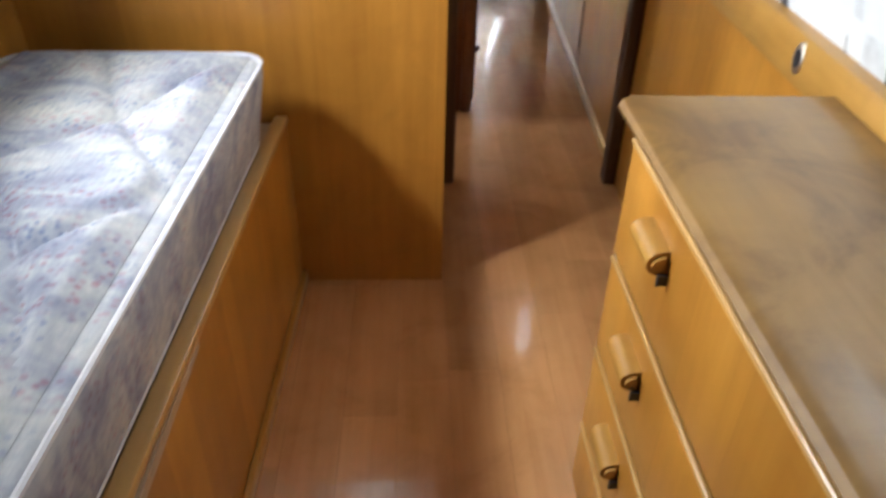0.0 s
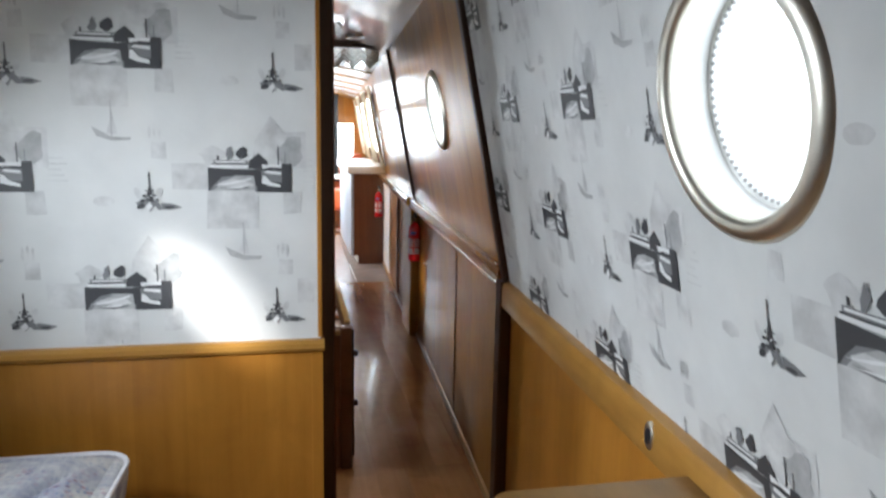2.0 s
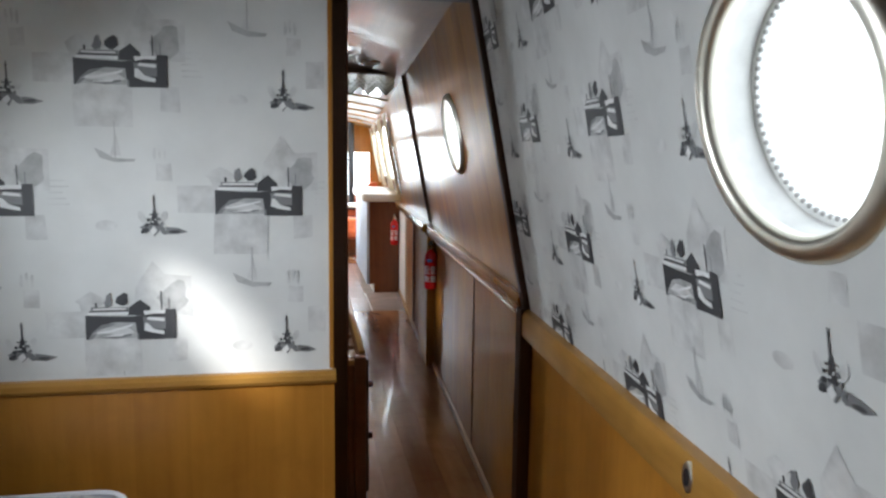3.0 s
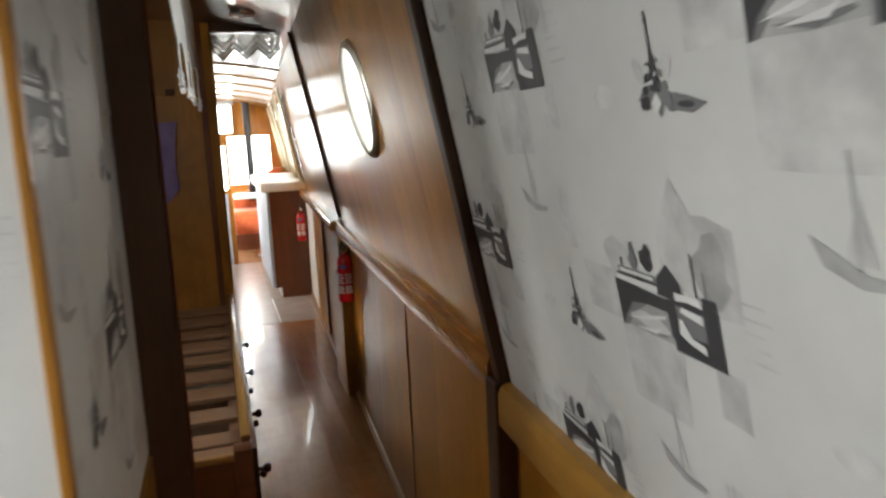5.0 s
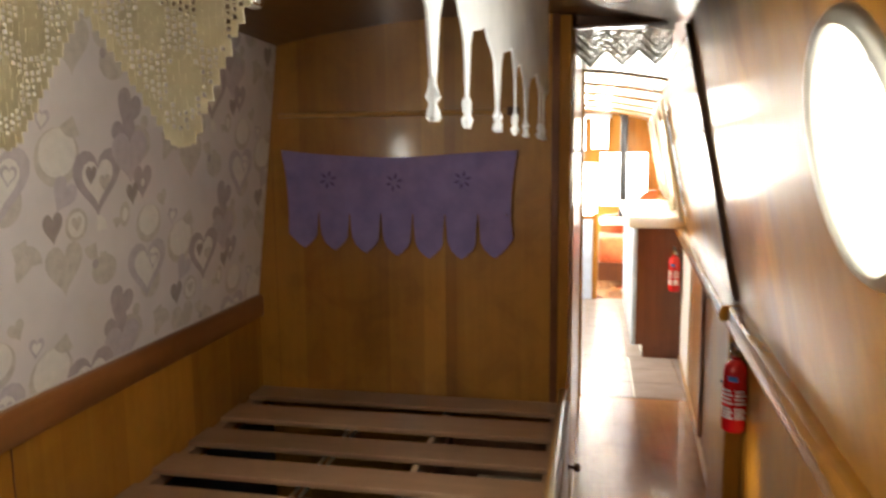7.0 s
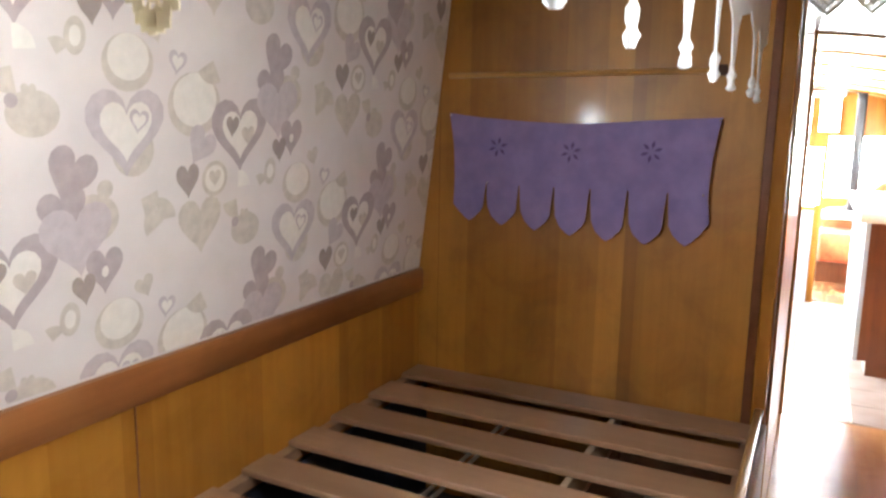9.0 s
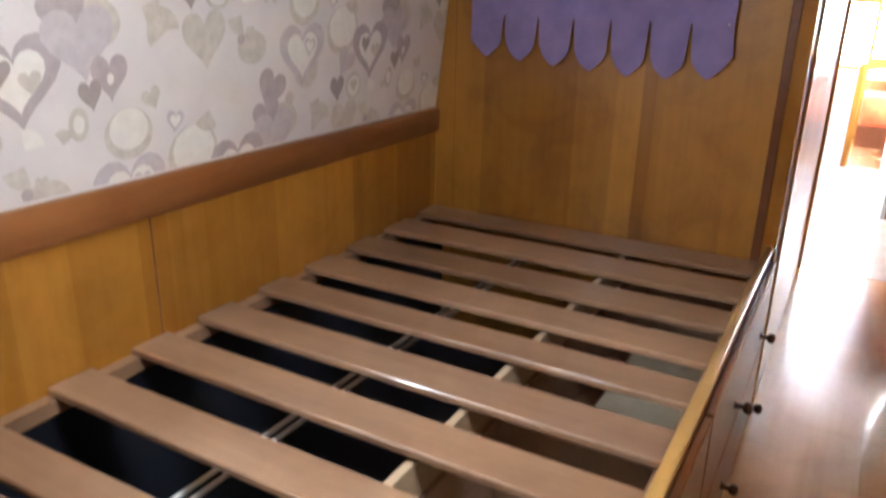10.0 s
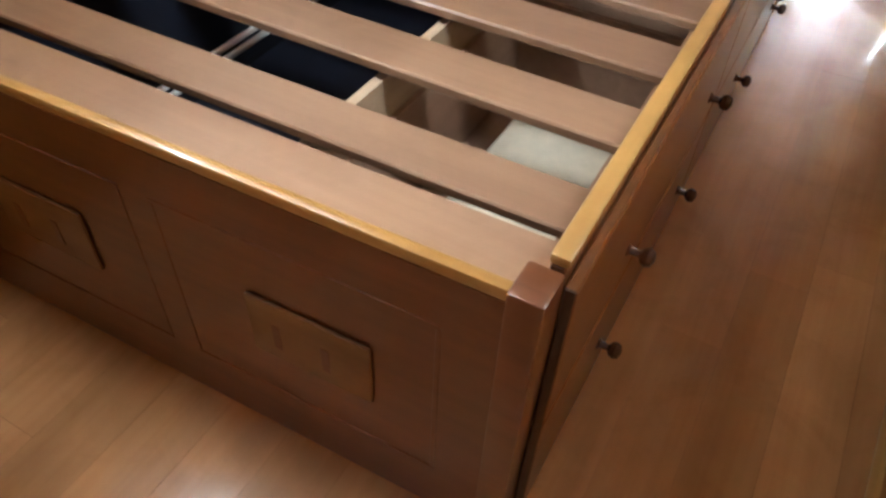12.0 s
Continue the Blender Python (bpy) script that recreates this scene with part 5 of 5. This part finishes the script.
def heart_print(s, u, v):
    """One repeat of the heart paper round its ringed heart."""
    def H(a, b, w, tone, layer, turn=0.0, tall=1.0):
        s.poly(heart(u + a, v + b, w, w * tall, turn), tone, layer)
    def C(a, b, r, tone, layer, squash=1.0, turn=0.0):
        s.poly(blob(u + a, v + b, r, r * squash, 20, turn), tone, layer)
    def fan(a, b, r, turn, tone, layer):
        s.poly([(u + a, v + b)] + [(u + a + r * math.cos(turn + k * 0.26), v + b + r * math.sin(turn + k * 0.26)) for k in range(7)], tone, layer)
    # pale ground shapes
    C(-0.145, 0.065, 0.075, 3, 0, 0.9), C(0.16, 0.10, 0.06, 3, 0, 0.8), H(-0.11, -0.20, 0.13, 3, 0, 0.1), C(0.23, -0.12, 0.06, 3, 0, 0.9), C(-0.30, -0.03, 0.05, 3, 0), C(0.04, -0.22, 0.05, 3, 0, 0.8)
    for (a, b, r) in ((-0.145, 0.075, 0.062), (0.23, -0.11, 0.048)):
        C(a, b, r, 4, 1, 0.9)
    # ringed hearts
    H(0, 0, 0.185, 0, 2, 0.08, 0.92), H(0.0, 0.002, 0.118, 4, 3, 0.08, 0.95), H(-0.028, 0.020, 0.042, 1, 4, 0.0, 1.15), H(0.026, 0.0, 0.045, 3, 4, 0.1)
    H(-0.319, 0.003, 0.185, 2, 2, 0.05, 0.92), H(-0.319, 0.006, 0.122, 4, 3, 0.05, 0.95), H(-0.292, 0.026, 0.048, 2, 4, -0.1), H(-0.292, 0.026, 0.032, 4, 5, -0.1)
    # solid hearts and counters
    H(0.10, 0.115, 0.10, 0, 2, 0.25, 0.95), H(-0.125, -0.025, 0.085, 2, 3, -0.5), H(-0.155, -0.098, 0.066, 1, 3, 0.12, 1.15), C(-0.075, -0.094, 0.040, 3, 3), C(-0.075, -0.094, 0.030, 4, 4), H(-0.075, -0.094, 0.038, 3, 5, 0.1)
    fan(0.0, -0.145, 0.045, -2.9, 3, 3), fan(0.004, -0.118, 0.04, 0.1, 4, 2), fan(-0.235, -0.175, 0.05, 0.1, 3, 2), fan(0.08, -0.12, 0.03, 0.6, 3, 3)
    H(0.19, -0.005, 0.085, 0, 3, 0.05, 1.1), C(0.19, -0.005, 0.008, 4, 4, 1.4), H(0.145, -0.035, 0.052, 1, 4, 0.15, 1.2), C(0.115, -0.085, 0.022, 3, 3, 1.5), C(0.115, -0.085, 0.012, 4, 4, 1.5)
    H(-0.44, -0.075, 0.105, 0, 3, -0.35), H(-0.42, -0.195, 0.155, 2, 2, 0.12, 0.9), C(-0.365, -0.10, 0.018, 3, 3), H(0.29, -0.055, 0.05, 3, 3, 0.4), fan(0.33, 0.08, 0.05, 2.2, 3, 3), fan(0.27, 0.13, 0.045, -1.2, 3, 2)
    H(-0.20, 0.145, 0.05, 2, 3, -0.1), H(-0.20, 0.145, 0.030, 4, 4, -0.1), fan(-0.10, 0.16, 0.05, -2.6, 3, 3), H(0.03, -0.185, 0.028, 3, 4), C(0.0, -0.2, 0.012, 0, 4)


hs = Sheet(lambda u, v, d: (up_l(u, v) + d, u, v), (0.56, 3.095, 0.932, 1.89), [(*PORT_LB, 0.175)])
for i in range(-4, 6):
    for j in range(-3, 4):
        if (i + j) % 2 == 0:
            heart_print(hs, 2.085 + 0.55 * i, 1.402 + 0.256 * j)
hs.finish(wall_l2, HEART_INK, "printed mauve and beige hearts")


# ---- floor pieces ----
floor = bpy.data.objects["floor"]


def pieces(name, sx, sy, x0, x1, y0, y1, gap, material, stagger, bev=0.0008):
    bm = box(bmesh.new(), -sx / 2 + gap / 2, sx / 2 - gap / 2, -sy / 2 + gap / 2, sy / 2 - gap / 2, -0.006, 0.0)
    top = [e for e in bm.edges if all(v.co.z > -0.001 for v in e.verts)]
    bmesh.ops.bevel(bm, geom=top, offset=bev, segments=1, affect="EDGES")
    me = bpy.data.meshes.new(name)
    bm.to_mesh(me), bm.free()
    me.materials.append(material)
    rng = random.Random(4)
    i = 0
    x = x0 + sx / 2
    while x < x1 + sx / 2:
        y = y0 + sy / 2 - (rng.random() * sy if stagger else 0)
        while y < y1 + (sy / 2 if stagger else 0):
            a, b = max(y - sy / 2, y0), min(y + sy / 2, y1)
            if b - a > 0.03:
                ob = new(name, me)
                ob.parent = floor
                ob.location, ob.scale = (x, (a + b) / 2, 0), (1, (b - a) / sy, 1)
            y += sy
        x += sx
        i += 1


pieces("floor_board", 0.125, 0.95, -0.45, 1.36, Y_BACK, 4.838, 0.0004, LAMINATE, True, 0.0003)
pieces("floor_tile", 0.30, 0.30, -0.45, 1.46, 4.845, 7.84, 0.005, TILE, False, 0.0015)
pieces("floor_board_saloon", 0.125, 0.95, -0.45, 1.6, 7.85, Y_END, 0.0012, LAMINATE, True)
structure("trim_floor_strip", fresh((1.046, 1.058, 4.845, 5.70, 0.0005, 0.006), bev=0.002), WORKTOP, "pale floor joint strip")
